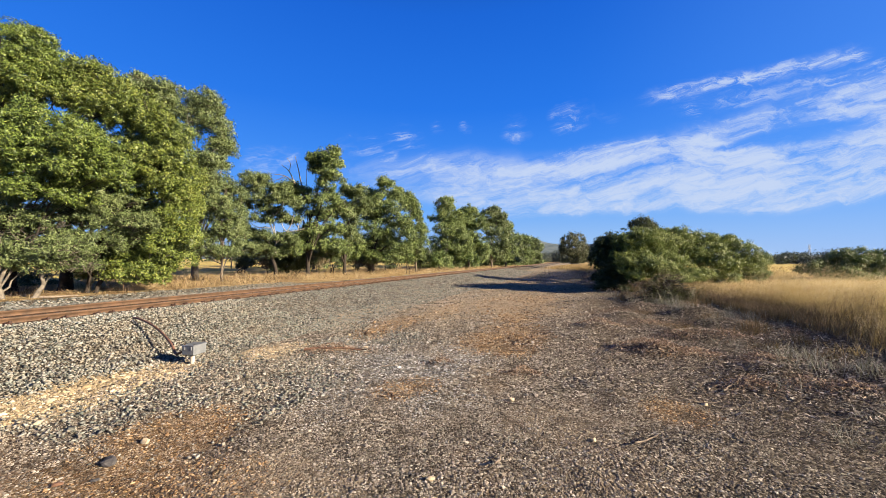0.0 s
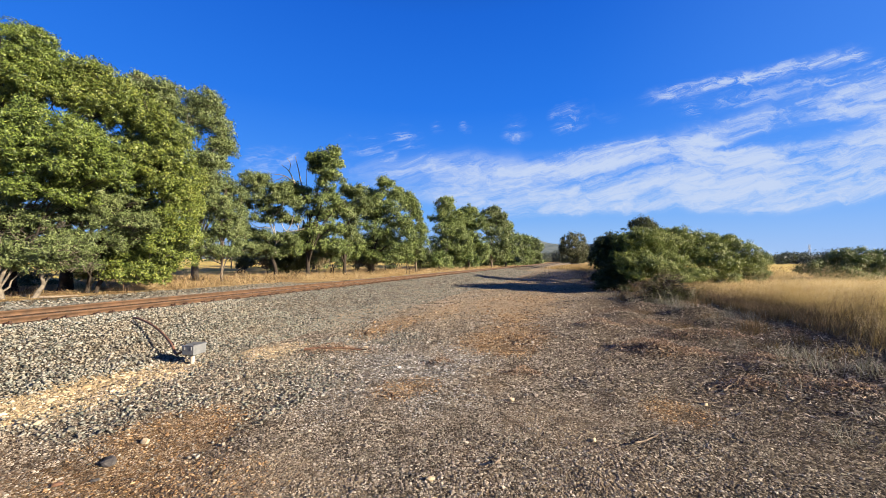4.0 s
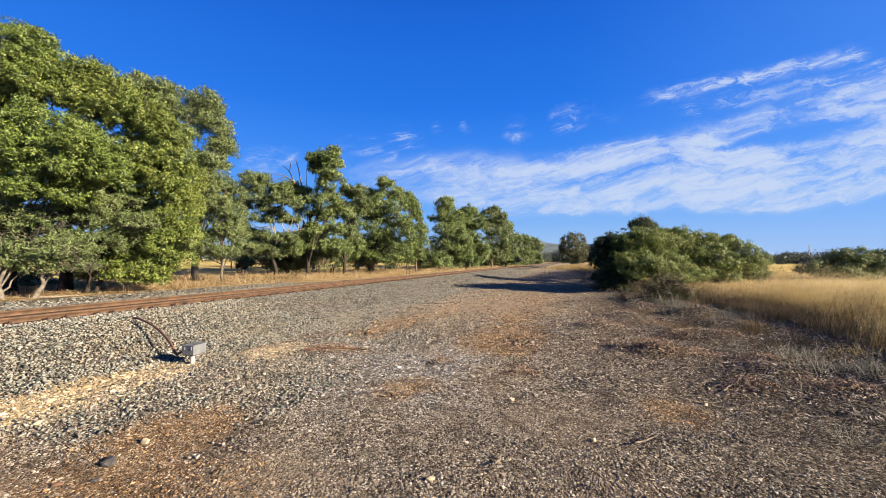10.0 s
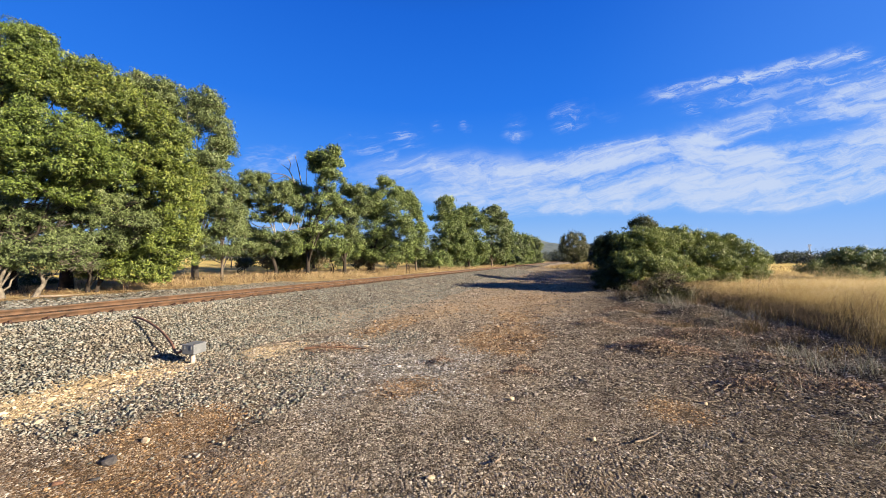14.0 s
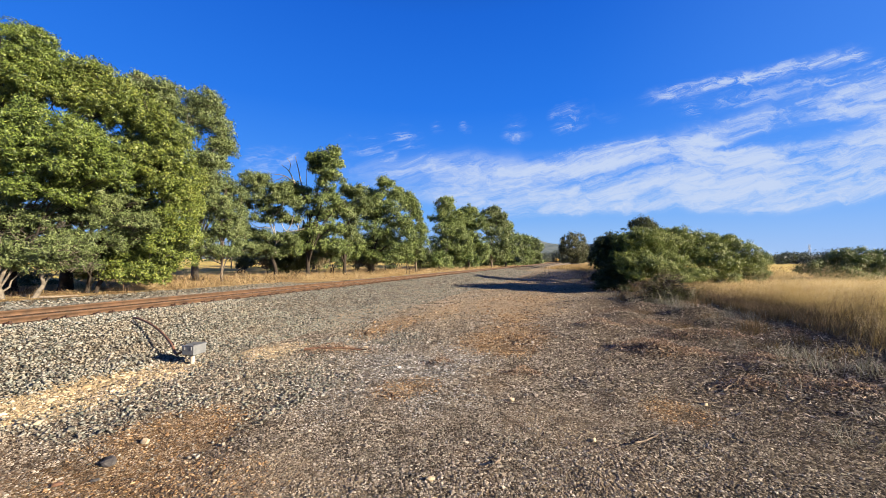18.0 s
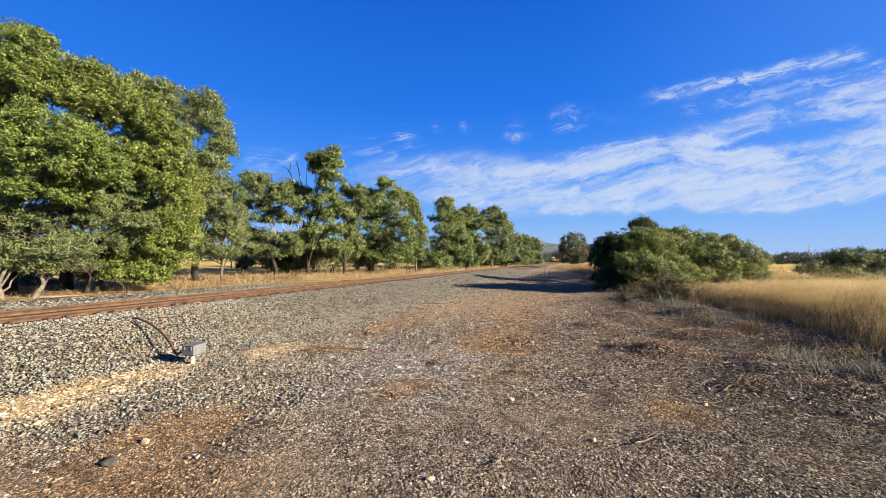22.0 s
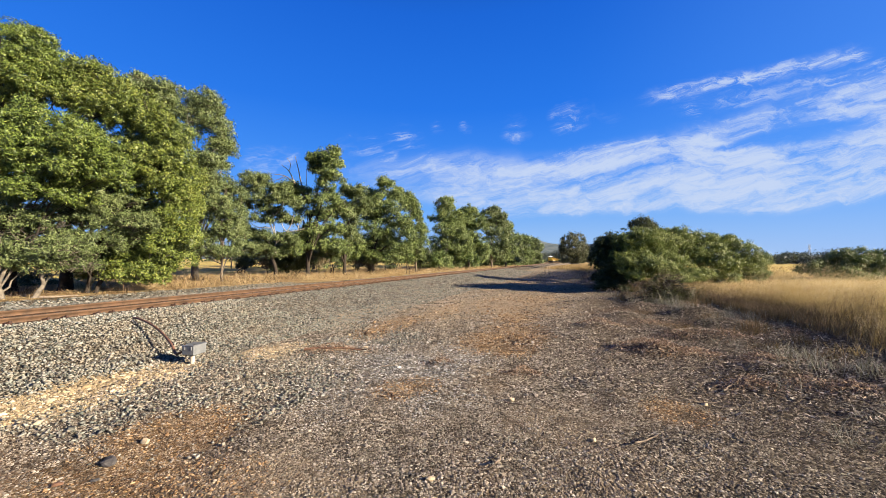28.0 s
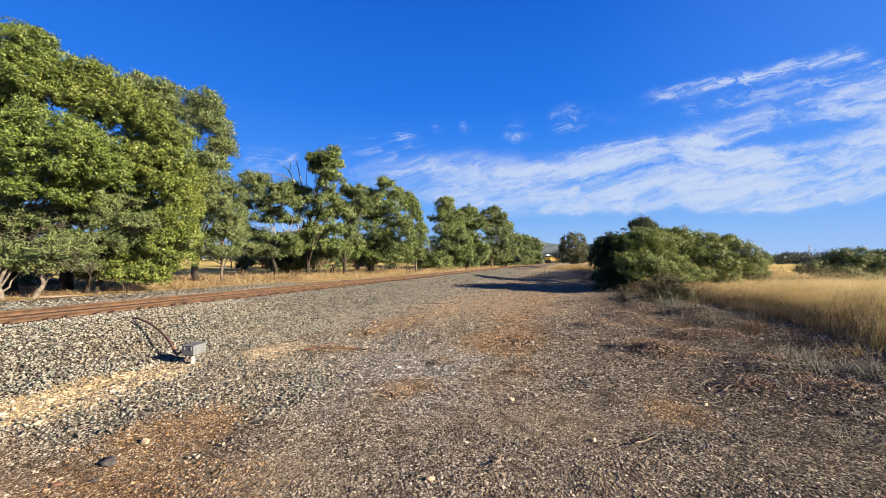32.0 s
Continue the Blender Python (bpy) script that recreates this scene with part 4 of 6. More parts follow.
    plant("peppermint_tree", "tall full lime-green tree with a dark trunk beyond the rails", "tree", (-12.04, 11.90),
          [(-11.52, 11.58, 7.08, 0.67, 0.73, 0.59), (-13.41, 13.48, 8.04, 0.70, 0.96, 0.62), (-11.10, 12.00, 7.01, 0.77, 0.84, 0.61), (-10.30, 11.96, 6.52, 0.69, 0.76, 0.67), (-11.39, 11.66, 6.29, 0.74, 0.82, 0.65), (-13.25, 13.56, 7.12, 0.78, 1.07, 0.69), (-10.60, 11.80, 5.90, 0.79, 0.87, 0.68), (-9.58, 11.77, 5.89, 0.68, 0.74, 0.68), (-9.03, 11.89, 5.38, 0.68, 0.75, 0.65), (-10.47, 13.79, 6.04, 0.72, 0.98, 0.68), (-10.00, 11.97, 5.13, 0.76, 0.84, 0.65), (-8.44, 11.56, 4.64, 0.59, 0.73, 0.66), (-8.99, 11.52, 4.27, 0.74, 0.81, 0.63), (-10.47, 13.42, 4.77, 0.78, 1.06, 0.66), (-8.47, 12.00, 3.93, 0.50, 0.72, 0.65), (-8.70, 11.76, 3.51, 0.60, 0.66, 0.56), (-8.23, 11.95, 3.04, 0.42, 0.63, 0.57), (-9.54, 13.85, 3.32, 0.44, 0.82, 0.60), (-10.03, 11.51, 4.09, 0.62, 0.69, 0.51), (-8.50, 11.77, 2.43, 0.60, 0.66, 0.56), (-8.25, 11.93, 2.12, 0.34, 0.50, 0.46), (-9.56, 13.83, 2.26, 0.36, 0.66, 0.48), (-8.75, 11.64, 1.80, 0.59, 0.65, 0.52), (-8.78, 12.06, 1.30, 0.54, 0.59, 0.50), (-9.49, 12.04, 1.09, 0.65, 0.72, 0.46), (-10.98, 13.94, 1.06, 0.68, 0.94, 0.48), (-9.62, 11.52, 1.62, 0.48, 0.53, 0.37), (-9.95, 11.52, 1.01, 0.59, 0.65, 0.37), (-10.85, 11.82, 1.36, 0.60, 0.66, 0.42), (-12.60, 13.72, 1.37, 0.63, 0.87, 0.44), (-11.63, 12.06, 1.82, 0.54, 0.59, 0.38), (-9.41, 11.73, 0.77, 0.60, 0.66, 0.26), (-10.93, 11.63, 0.95, 0.52, 0.57, 0.30), (-12.72, 13.53, 0.90, 0.55, 0.75, 0.31), (-11.95, 13.35, 4.79, 1.28, 1.41, 1.17), (-10.68, 13.08, 3.51, 1.15, 1.26, 0.94), (-10.19, 13.02, 2.30, 0.93, 1.03, 0.83), (-11.68, 14.92, 2.45, 0.97, 1.33, 0.86), (-12.95, 13.36, 3.97, 1.07, 1.17, 0.85), (-11.69, 12.90, 3.04, 0.95, 1.04, 0.70), (-10.46, 12.73, 2.76, 0.81, 0.89, 0.61), (-12.03, 14.63, 2.99, 0.84, 1.16, 0.63), (-12.31, 12.43, 2.98, 0.71, 0.79, 0.52)],
          (0.070, 0.036), MAT_DARKBARK, MAT_LEAF_GOLDEN, 2, 0.18, 1, 0.125, 0.60, 0.3, lumps=6, limbs=16, twigs=140, rise=0.6, **fine)
    plant("gum_tree", "tall darker green gum tree with a domed crown", "tree", (-11.87, 17.80),
          [(-13.76, 17.18, 9.22, 1.15, 1.27, 0.60), (-15.68, 19.58, 10.34, 1.19, 1.63, 0.62), (-12.79, 17.80, 9.23, 1.19, 1.31, 0.68), (-11.53, 17.73, 8.70, 0.96, 1.06, 0.74), (-13.09, 20.13, 9.71, 0.99, 1.35, 0.76), (-10.53, 17.29, 7.57, 0.77, 0.85, 0.77), (-10.50, 17.50, 6.75, 0.67, 0.80, 0.73), (-11.94, 19.90, 7.51, 0.69, 1.02, 0.75), (-11.21, 17.46, 7.23, 0.78, 0.86, 0.56), (-13.14, 17.63, 8.47, 1.18, 1.30, 0.68), (-14.93, 20.03, 9.45, 1.22, 1.66, 0.69), (-12.13, 17.75, 8.16, 0.85, 0.94, 0.45), (-10.83, 17.14, 5.87, 0.77, 0.84, 0.55), (-12.34, 19.54, 6.52, 0.79, 1.08, 0.56), (-11.09, 17.09, 4.93, 0.82, 0.90, 0.44), (-11.78, 17.79, 5.69, 0.62, 0.69, 0.45), (-13.36, 20.19, 6.29, 0.64, 0.88, 0.47), (-14.90, 17.44, 8.94, 1.06, 1.16, 0.78)],
          (0.10, 0.045), MAT_GREYBARK, MAT_LEAF_OLIVE, 3, 0.16, 1, 0.16, 0.7, lumps=5, limbs=22, twigs=120, rise=0.8, holes=-0.1, core=0.2)
    plant("young_gum_tree", "slender young gum tree with drooping green leaves", "tree", (-10.10, 17.00),
          [(-10.19, 16.69, 4.64, 0.69, 0.76, 0.53), (-10.80, 17.69, 4.85, 0.66, 0.91, 0.51), (-11.21, 17.30, 4.37, 0.72, 0.79, 0.55), (-9.85, 17.22, 4.35, 0.66, 0.73, 0.55), (-9.97, 16.79, 3.63, 0.96, 1.06, 0.59), (-10.56, 17.79, 3.77, 0.92, 1.27, 0.57), (-9.49, 17.00, 3.14, 0.54, 0.60, 0.54), (-10.71, 16.96, 3.14, 0.76, 0.83, 0.60), (-10.07, 17.13, 2.53, 0.87, 0.96, 0.49), (-10.66, 18.13, 2.60, 0.84, 1.15, 0.47), (-9.45, 17.25, 2.25, 0.44, 0.48, 0.44), (-10.62, 16.65, 2.24, 0.64, 0.70, 0.43), (-9.94, 16.60, 1.68, 0.85, 0.93, 0.26), (-10.54, 17.60, 1.70, 0.81, 1.11, 0.25), (-11.54, 17.29, 1.80, 0.44, 0.49, 0.44)],
          (0.11, 0.036), MAT_BARK, MAT_LEAF_OLIVE, 4, 0.055, 1, 0.14, 0.5, 0.9, lumps=5, limbs=16, twigs=90, holes=-0.15, core=0.2)
    white = plant("white_gum_tree", "open gum tree with pale branching limbs and olive leaves", "tree", (-9.89, 22.00),
          [(-10.97, 21.60, 6.04, 0.90, 0.99, 0.48), (-11.79, 23.20, 6.40, 0.87, 1.19, 0.47), (-11.94, 22.38, 5.59, 0.71, 0.79, 0.50), (-10.53, 22.29, 5.61, 0.85, 0.94, 0.57), (-9.70, 21.73, 5.00, 0.62, 0.69, 0.55), (-10.41, 23.33, 5.28, 0.61, 0.83, 0.54), (-11.05, 21.99, 4.84, 0.98, 1.08, 0.46), (-11.86, 21.94, 4.63, 0.56, 0.62, 0.49), (-10.22, 22.17, 4.26, 0.71, 0.78, 0.35), (-10.95, 23.77, 4.48, 0.69, 0.94, 0.34), (-9.52, 22.32, 5.62, 0.43, 0.55, 0.50), (-11.02, 21.55, 2.20, 0.69, 0.76, 0.34), (-11.59, 21.48, 3.25, 0.34, 0.53, 0.48), (-12.45, 23.08, 3.39, 0.33, 0.64, 0.47), (-10.85, 22.37, 2.03, 0.79, 0.86, 0.43), (-8.98, 21.93, 2.52, 0.56, 0.62, 0.42), (-9.63, 22.29, 1.86, 0.71, 0.78, 0.43), (-10.32, 23.89, 1.90, 0.69, 0.94, 0.41), (-8.65, 21.45, 4.62, 0.48, 0.53, 0.41), (-10.44, 21.94, 3.76, 0.56, 0.62, 0.28), (-9.53, 22.24, 3.79, 0.50, 0.55, 0.36), (-10.22, 23.84, 3.98, 0.48, 0.66, 0.34), (-11.12, 21.70, 3.83, 0.48, 0.53, 0.28), (-9.05, 22.49, 3.68, 0.43, 0.47, 0.32), (-11.35, 22.44, 2.86, 0.86, 0.95, 0.36), (-12.16, 24.04, 2.97, 0.83, 1.14, 0.35), (-10.07, 21.48, 2.66, 0.48, 0.53, 0.31)],
          (0.10, 0.042), MAT_DARKBARK, MAT_LEAF_OLIVE, 5, 0.10, 1, 0.15, 0.7, 0.5, lumps=5, limbs=0, twigs=60, rise=0.22, taper=0.1, holes=-0.1, core=0.15)
    for pts, r0 in (([(-9.90, 22.00, 1.62), (-9.94, 22.00, 2.09), (-9.85, 22.00, 2.56)], 0.09), ([(-9.84, 22.00, 2.42), (-10.16, 22.00, 3.29), (-10.57, 22.00, 4.03), (-11.06, 22.00, 4.84)], 0.06), ([(-9.91, 22.00, 2.56), (-10.07, 22.00, 3.76), (-10.15, 22.00, 5.05)], 0.05), ([(-10.22, 22.00, 3.23), (-11.00, 22.00, 3.29), (-11.54, 22.00, 3.63)], 0.035), ([(-9.84, 22.00, 2.35), (-9.22, 22.00, 2.96), (-8.61, 22.00, 3.09), (-8.18, 22.00, 3.23)], 0.045), ([(-9.35, 22.00, 2.86), (-9.02, 22.00, 3.43), (-8.86, 22.00, 4.03)], 0.03), ([(-10.57, 22.00, 3.97), (-11.28, 22.00, 4.30), (-11.70, 22.00, 5.05)], 0.03), ([(-10.07, 22.00, 3.87), (-9.54, 22.00, 4.64), (-9.38, 22.00, 5.22)], 0.03), ([(-9.22, 22.00, 2.96), (-9.52, 22.00, 3.36), (-9.60, 22.00, 3.87)], 0.025), ([(-9.97, 22.00, 2.02), (-10.52, 22.00, 2.52), (-10.92, 22.00, 2.42)], 0.03), ([(-8.61, 22.00, 3.09), (-8.52, 22.00, 3.53), (-8.25, 22.00, 3.87)], 0.02)):
        q = [p - white.location for p in spline(pts, 4)]
        v, f = tube_arrays(q, [0.75 * r0 * (1 - 0.8 * i / (len(q) - 1)) + 0.008 for i in range(len(q))], 7)
        np_part("limb", v, f, MAT_PALEBARK, white, "pale smooth limb", True)
    tall = plant("tall_gum_tree", "tall narrow gum tree with a rounded high crown", "tree", (-8.35, 23.00),
          [(-7.00, 22.58, 7.76, 0.72, 0.79, 0.50), (-7.49, 24.18, 8.22, 0.70, 0.96, 0.49), (-6.74, 23.40, 7.45, 0.60, 0.82, 0.75), (-7.64, 23.30, 7.21, 0.82, 0.90, 0.63), (-8.17, 24.90, 7.62, 0.79, 1.08, 0.61), (-6.89, 22.72, 6.36, 0.80, 0.88, 0.58), (-8.04, 22.99, 7.59, 0.51, 0.57, 0.44), (-8.60, 24.59, 8.03, 0.50, 0.68, 0.43), (-7.30, 22.94, 5.74, 0.66, 0.73, 0.44), (-9.36, 23.17, 5.75, 0.67, 0.73, 0.44), (-10.00, 24.77, 6.06, 0.64, 0.88, 0.43), (-8.52, 23.33, 5.56, 0.60, 0.66, 0.37), (-8.85, 22.53, 4.93, 0.72, 0.79, 0.43), (-9.47, 24.13, 5.19, 0.70, 0.95, 0.42), (-7.68, 22.46, 4.92, 0.72, 0.79, 0.50), (-7.07, 23.39, 5.21, 0.52, 0.57, 0.45), (-7.56, 24.99, 5.48, 0.51, 0.69, 0.43), (-8.54, 22.92, 4.29, 0.66, 0.72, 0.40), (-7.39, 23.30, 4.16, 0.82, 0.90, 0.52), (-7.90, 24.90, 4.36, 0.79, 1.08, 0.50), (-6.30, 22.43, 4.60, 0.57, 0.63, 0.50), (-7.83, 22.94, 3.24, 0.88, 0.97, 0.59), (-8.37, 24.54, 3.38, 0.85, 1.16, 0.57), (-6.87, 23.25, 3.27, 0.82, 0.90, 0.59), (-8.43, 22.69, 2.70, 0.72, 0.80, 0.58), (-9.02, 24.29, 2.80, 0.70, 0.96, 0.56), (-7.65, 23.51, 2.22, 0.98, 1.07, 0.60), (-6.46, 23.46, 2.21, 0.75, 0.82, 0.60), (-6.90, 25.06, 2.28, 0.72, 0.99, 0.58), (-8.68, 22.46, 1.97, 0.57, 0.63, 0.50)],
          (0.10, 0.052), MAT_DARKBARK, MAT_LEAF_GUM, 6, 0.13, 1, 0.15, 0.8, up=0.3, lumps=5, limbs=26, twigs=160, rise=0.9, holes=-0.1, core=0.15)
    bare = (([(-8.57, 23.00, 5.22), (-9.22, 23.00, 6.07), (-9.74, 22.80, 6.52), (-10.45, 22.60, 6.61)], 0.05), ([(-9.22, 23.00, 6.07), (-9.58, 23.00, 6.85), (-10.12, 23.10, 7.30)], 0.035), ([(-8.76, 23.00, 5.75), (-9.02, 23.00, 6.99), (-9.24, 23.00, 7.84)], 0.04),
            ([(-9.74, 22.80, 6.52), (-10.14, 22.70, 6.28), (-10.58, 22.60, 6.19)], 0.022), ([(-9.58, 23.00, 6.85), (-9.52, 23.00, 7.34), (-9.73, 23.00, 7.70)], 0.02))
    for pts, r0 in bare:
        q = [p - tall.location for p in spline(pts, 4)]
        v, f = tube_arrays(q, [r0 * (1 - 0.85 * i / (len(q) - 1)) + 0.006 for i in range(len(q))], 6)
        np_part("dead_branch", v, f, MAT_GREYBARK, tall, "bare dead branch", True)
    plant("gum_tree", "shaded dark green gum tree behind taller ones", "tree", (-7.01, 26.50),
          [(-7.11, 26.02, 4.86, 0.91, 1.00, 0.75), (-7.65, 28.02, 5.14, 0.89, 1.22, 0.73), (-6.46, 26.96, 4.41, 1.03, 1.14, 0.95), (-6.73, 26.85, 6.25, 0.77, 0.85, 0.51), (-7.23, 28.85, 6.63, 0.75, 1.03, 0.50), (-5.88, 26.18, 6.29, 0.58, 0.64, 0.46), (-5.82, 26.49, 5.17, 0.76, 0.84, 0.76), (-6.26, 28.49, 5.47, 0.74, 1.01, 0.74), (-6.60, 26.43, 3.14, 1.01, 1.11, 0.76), (-7.47, 26.70, 2.18, 0.85, 0.94, 0.60), (-8.03, 28.70, 2.25, 0.83, 1.13, 0.58)],
          (0.11, 0.055), MAT_DARKBARK, MAT_LEAF_OLIVE, 73, 0.14, 1, 0.18, 0.75, 0.3, lumps=5, limbs=12)
    plant("gum_tree", "green rounded gum tree on a short forked trunk", "tree", (-5.68, 29.00),
          [(-4.32, 27.98, 7.15, 0.71, 0.79, 0.49), (-4.66, 30.18, 7.62, 0.70, 0.95, 0.48), (-4.83, 29.00, 6.65, 1.11, 1.22, 0.69), (-3.71, 28.88, 6.37, 0.74, 0.86, 0.78), (-3.99, 31.08, 6.76, 0.72, 1.04, 0.76), (-4.26, 28.15, 5.42, 1.35, 1.48, 0.81), (-5.53, 28.49, 6.08, 0.73, 0.80, 0.73), (-5.96, 30.69, 6.45, 0.71, 0.97, 0.71), (-3.21, 28.43, 5.02, 0.82, 1.00, 0.91), (-5.17, 28.72, 4.84, 1.19, 1.31, 0.83), (-5.57, 30.92, 5.12, 1.16, 1.59, 0.80), (-3.92, 28.91, 3.98, 1.29, 1.42, 0.92), (-2.77, 27.92, 3.67, 0.67, 1.08, 0.98), (-2.98, 30.12, 3.86, 0.65, 1.31, 0.96), (-5.60, 27.83, 3.67, 0.98, 1.07, 0.80), (-4.81, 28.98, 2.88, 1.39, 1.53, 0.93), (-5.17, 31.18, 3.00, 1.35, 1.85, 0.90), (-3.20, 28.40, 2.20, 1.00, 1.10, 0.82), (-6.06, 28.87, 2.44, 1.11, 1.22, 0.83), (-6.52, 31.07, 2.53, 1.08, 1.47, 0.81), (-3.97, 27.79, 1.55, 1.24, 1.37, 0.62), (-2.59, 28.42, 2.42, 0.59, 0.90, 0.82), (-2.80, 30.62, 2.51, 0.57, 1.09, 0.80), (-5.43, 28.82, 1.56, 1.20, 1.32, 0.55), (-6.67, 28.11, 1.98, 0.90, 0.99, 0.67), (-7.19, 30.31, 2.03, 0.88, 1.20, 0.66)],
          (0.105, 0.058), MAT_DARKBARK, MAT_LEAF_GUM, 7, 0.20, 2, 0.18, 0.55, 0.3, up=0.3, lumps=5, core=0.3, limbs=16, twigs=60)
    plant("gum_tree", "small light gum tree between taller ones", "tree", (-2.48, 34.00),
          [(-2.91, 33.38, 6.29, 0.85, 0.94, 0.75), (-3.04, 34.88, 6.52, 0.81, 1.10, 0.71), (-2.48, 34.59, 5.52, 0.61, 0.85, 0.77), (-3.26, 34.45, 7.09, 0.55, 0.60, 0.55), (-3.41, 35.95, 7.34, 0.52, 0.71, 0.52), (-1.99, 33.58, 2.94, 0.75, 1.06, 0.96), (-2.02, 33.99, 4.20, 0.65, 0.72, 0.65), (-2.11, 35.49, 4.33, 0.62, 0.84, 0.62), (-2.47, 33.91, 1.87, 0.76, 0.83, 0.70)],
          (0.11, 0.065), MAT_BARK, MAT_LEAF_GUM, 8, 0.10, 1, 0.21, 0.7, 0.3, lumps=5, limbs=10)
    plant("gum_tree", "upright dense green gum tree beside the track", "tree", (0.21, 46.00),
          [(0.48, 45.16, 7.93, 1.44, 1.59, 1.01), (0.51, 48.16, 8.38, 1.39, 1.90, 0.97), (-0.29, 46.80, 6.74, 1.49, 1.64, 1.20), (1.21, 46.61, 6.36, 1.64, 1.80, 1.34), (1.29, 49.61, 6.69, 1.58, 2.16, 1.29), (0.14, 45.44, 4.85, 1.74, 1.91, 1.31), (1.75, 45.99, 4.54, 1.47, 1.61, 1.47), (1.87, 48.99, 4.75, 1.41, 1.94, 1.41), (-0.56, 45.88, 3.48, 1.17, 1.37, 1.24), (1.13, 46.35, 2.80, 1.78, 1.95, 1.11), (1.20, 49.35, 2.90, 1.71, 2.34, 1.07), (2.70, 46.66, 3.17, 1.04, 1.23, 1.12)],
          (0.14, 0.085), MAT_PALEBARK, MAT_LEAF_GUM, 9, 0.13, 1, 0.25, 0.75, 0.3, lumps=5, core=0.3, limbs=12)
    row = (
        ((3.63, 52.00), [(3.71, 52.90, 8.03, 1.52, 1.67, 1.10), (3.96, 56.40, 8.47, 1.47, 2.01, 1.06), (4.90, 52.67, 6.63, 1.85, 2.03, 1.43), (3.32, 51.79, 6.14, 1.32, 1.45, 1.32), (3.54, 55.29, 6.47, 1.28, 1.75, 1.28), (4.07, 51.37, 4.14, 1.80, 1.98, 1.48), (5.30, 52.03, 2.99, 1.66, 1.83, 1.25), (5.66, 55.53, 3.11, 1.60, 2.19, 1.20), (3.31, 51.75, 2.74, 1.32, 1.45, 0.99), (4.33, 52.74, 1.65, 2.02, 2.22, 0.76), (4.61, 56.24, 1.68, 1.95, 2.67, 0.73)], 52, 10),
        ((7.58, 58.00), [(7.47, 56.94, 8.72, 1.64, 1.80, 0.82), (7.93, 60.44, 9.18, 1.57, 2.15, 0.79), (7.02, 59.01, 7.54, 1.88, 2.07, 1.41), (9.14, 58.76, 7.52, 1.50, 1.65, 1.41), (9.68, 62.26, 7.89, 1.44, 1.97, 1.35), (7.94, 57.29, 5.35, 2.19, 2.41, 1.46), (7.41, 57.99, 3.19, 2.04, 2.24, 1.30), (7.86, 61.49, 3.31, 1.95, 2.67, 1.24), (9.60, 57.85, 3.98, 1.29, 1.63, 1.48), (7.64, 58.44, 1.60, 2.24, 2.46, 0.84), (8.09, 61.94, 1.63, 2.15, 2.94, 0.81)], 58, 11),
        ((11.13, 66.00), [(11.42, 67.50, 7.32, 1.29, 1.42, 1.19), (12.01, 71.00, 7.63, 1.23, 1.68, 1.13), (12.02, 67.48, 5.56, 1.72, 1.90, 1.62), (10.99, 64.54, 3.41, 2.06, 2.27, 1.44), (11.59, 68.04, 3.52, 1.97, 2.69, 1.38), (9.92, 64.63, 2.03, 2.27, 2.50, 0.83), (11.42, 67.11, 1.45, 2.36, 2.59, 0.86), (12.02, 70.61, 1.46, 2.24, 3.07, 0.82)], 66, 12),
        ((15.56, 80.00), [(15.38, 78.95, 5.57, 1.51, 1.66, 1.51), (16.06, 82.45, 5.76, 1.43, 1.96, 1.43), (16.34, 80.18, 3.69, 2.05, 2.25, 1.66), (14.98, 79.48, 2.22, 1.78, 1.95, 1.01), (15.64, 82.98, 2.26, 1.68, 2.30, 0.96), (15.88, 80.42, 1.25, 2.05, 2.26, 0.90)], 80, 13),
        ((21.57, 100.00), [(21.33, 98.68, 7.10, 1.58, 1.73, 0.79), (22.09, 102.18, 7.31, 1.48, 2.02, 0.74), (22.07, 98.02, 5.72, 1.88, 2.07, 1.41), (22.23, 99.48, 3.52, 2.38, 2.62, 1.75), (23.02, 102.98, 3.60, 2.23, 3.05, 1.64), (22.10, 98.27, 1.25, 2.20, 2.42, 0.94)], 100, 14),
        ((30.38, 125.00), [(30.63, 125.77, 7.94, 1.81, 1.99, 1.00), (31.48, 129.27, 8.13, 1.68, 2.30, 0.93), (31.75, 126.51, 6.06, 2.02, 2.22, 1.82), (31.62, 126.84, 3.56, 2.43, 2.67, 1.82), (32.50, 130.34, 3.63, 2.26, 3.09, 1.69), (31.83, 127.77, 1.25, 2.45, 2.69, 1.02)], 125, 15),
    )
    for foot, crown, d, seed in row:
        plant("gum_tree", "full green gum tree in the row along the track", "tree", foot, crown, (0.0032 * d, 0.0018 * d), MAT_BARK, MAT_LEAF_GUM if seed in (10, 12, 14) else MAT_LEAF_OLIVE, seed, 0.16, 1, 0.0048 * d, 0.75, 0.3, lumps=5, core=0.3,
              limbs=8, group="trees along the line")
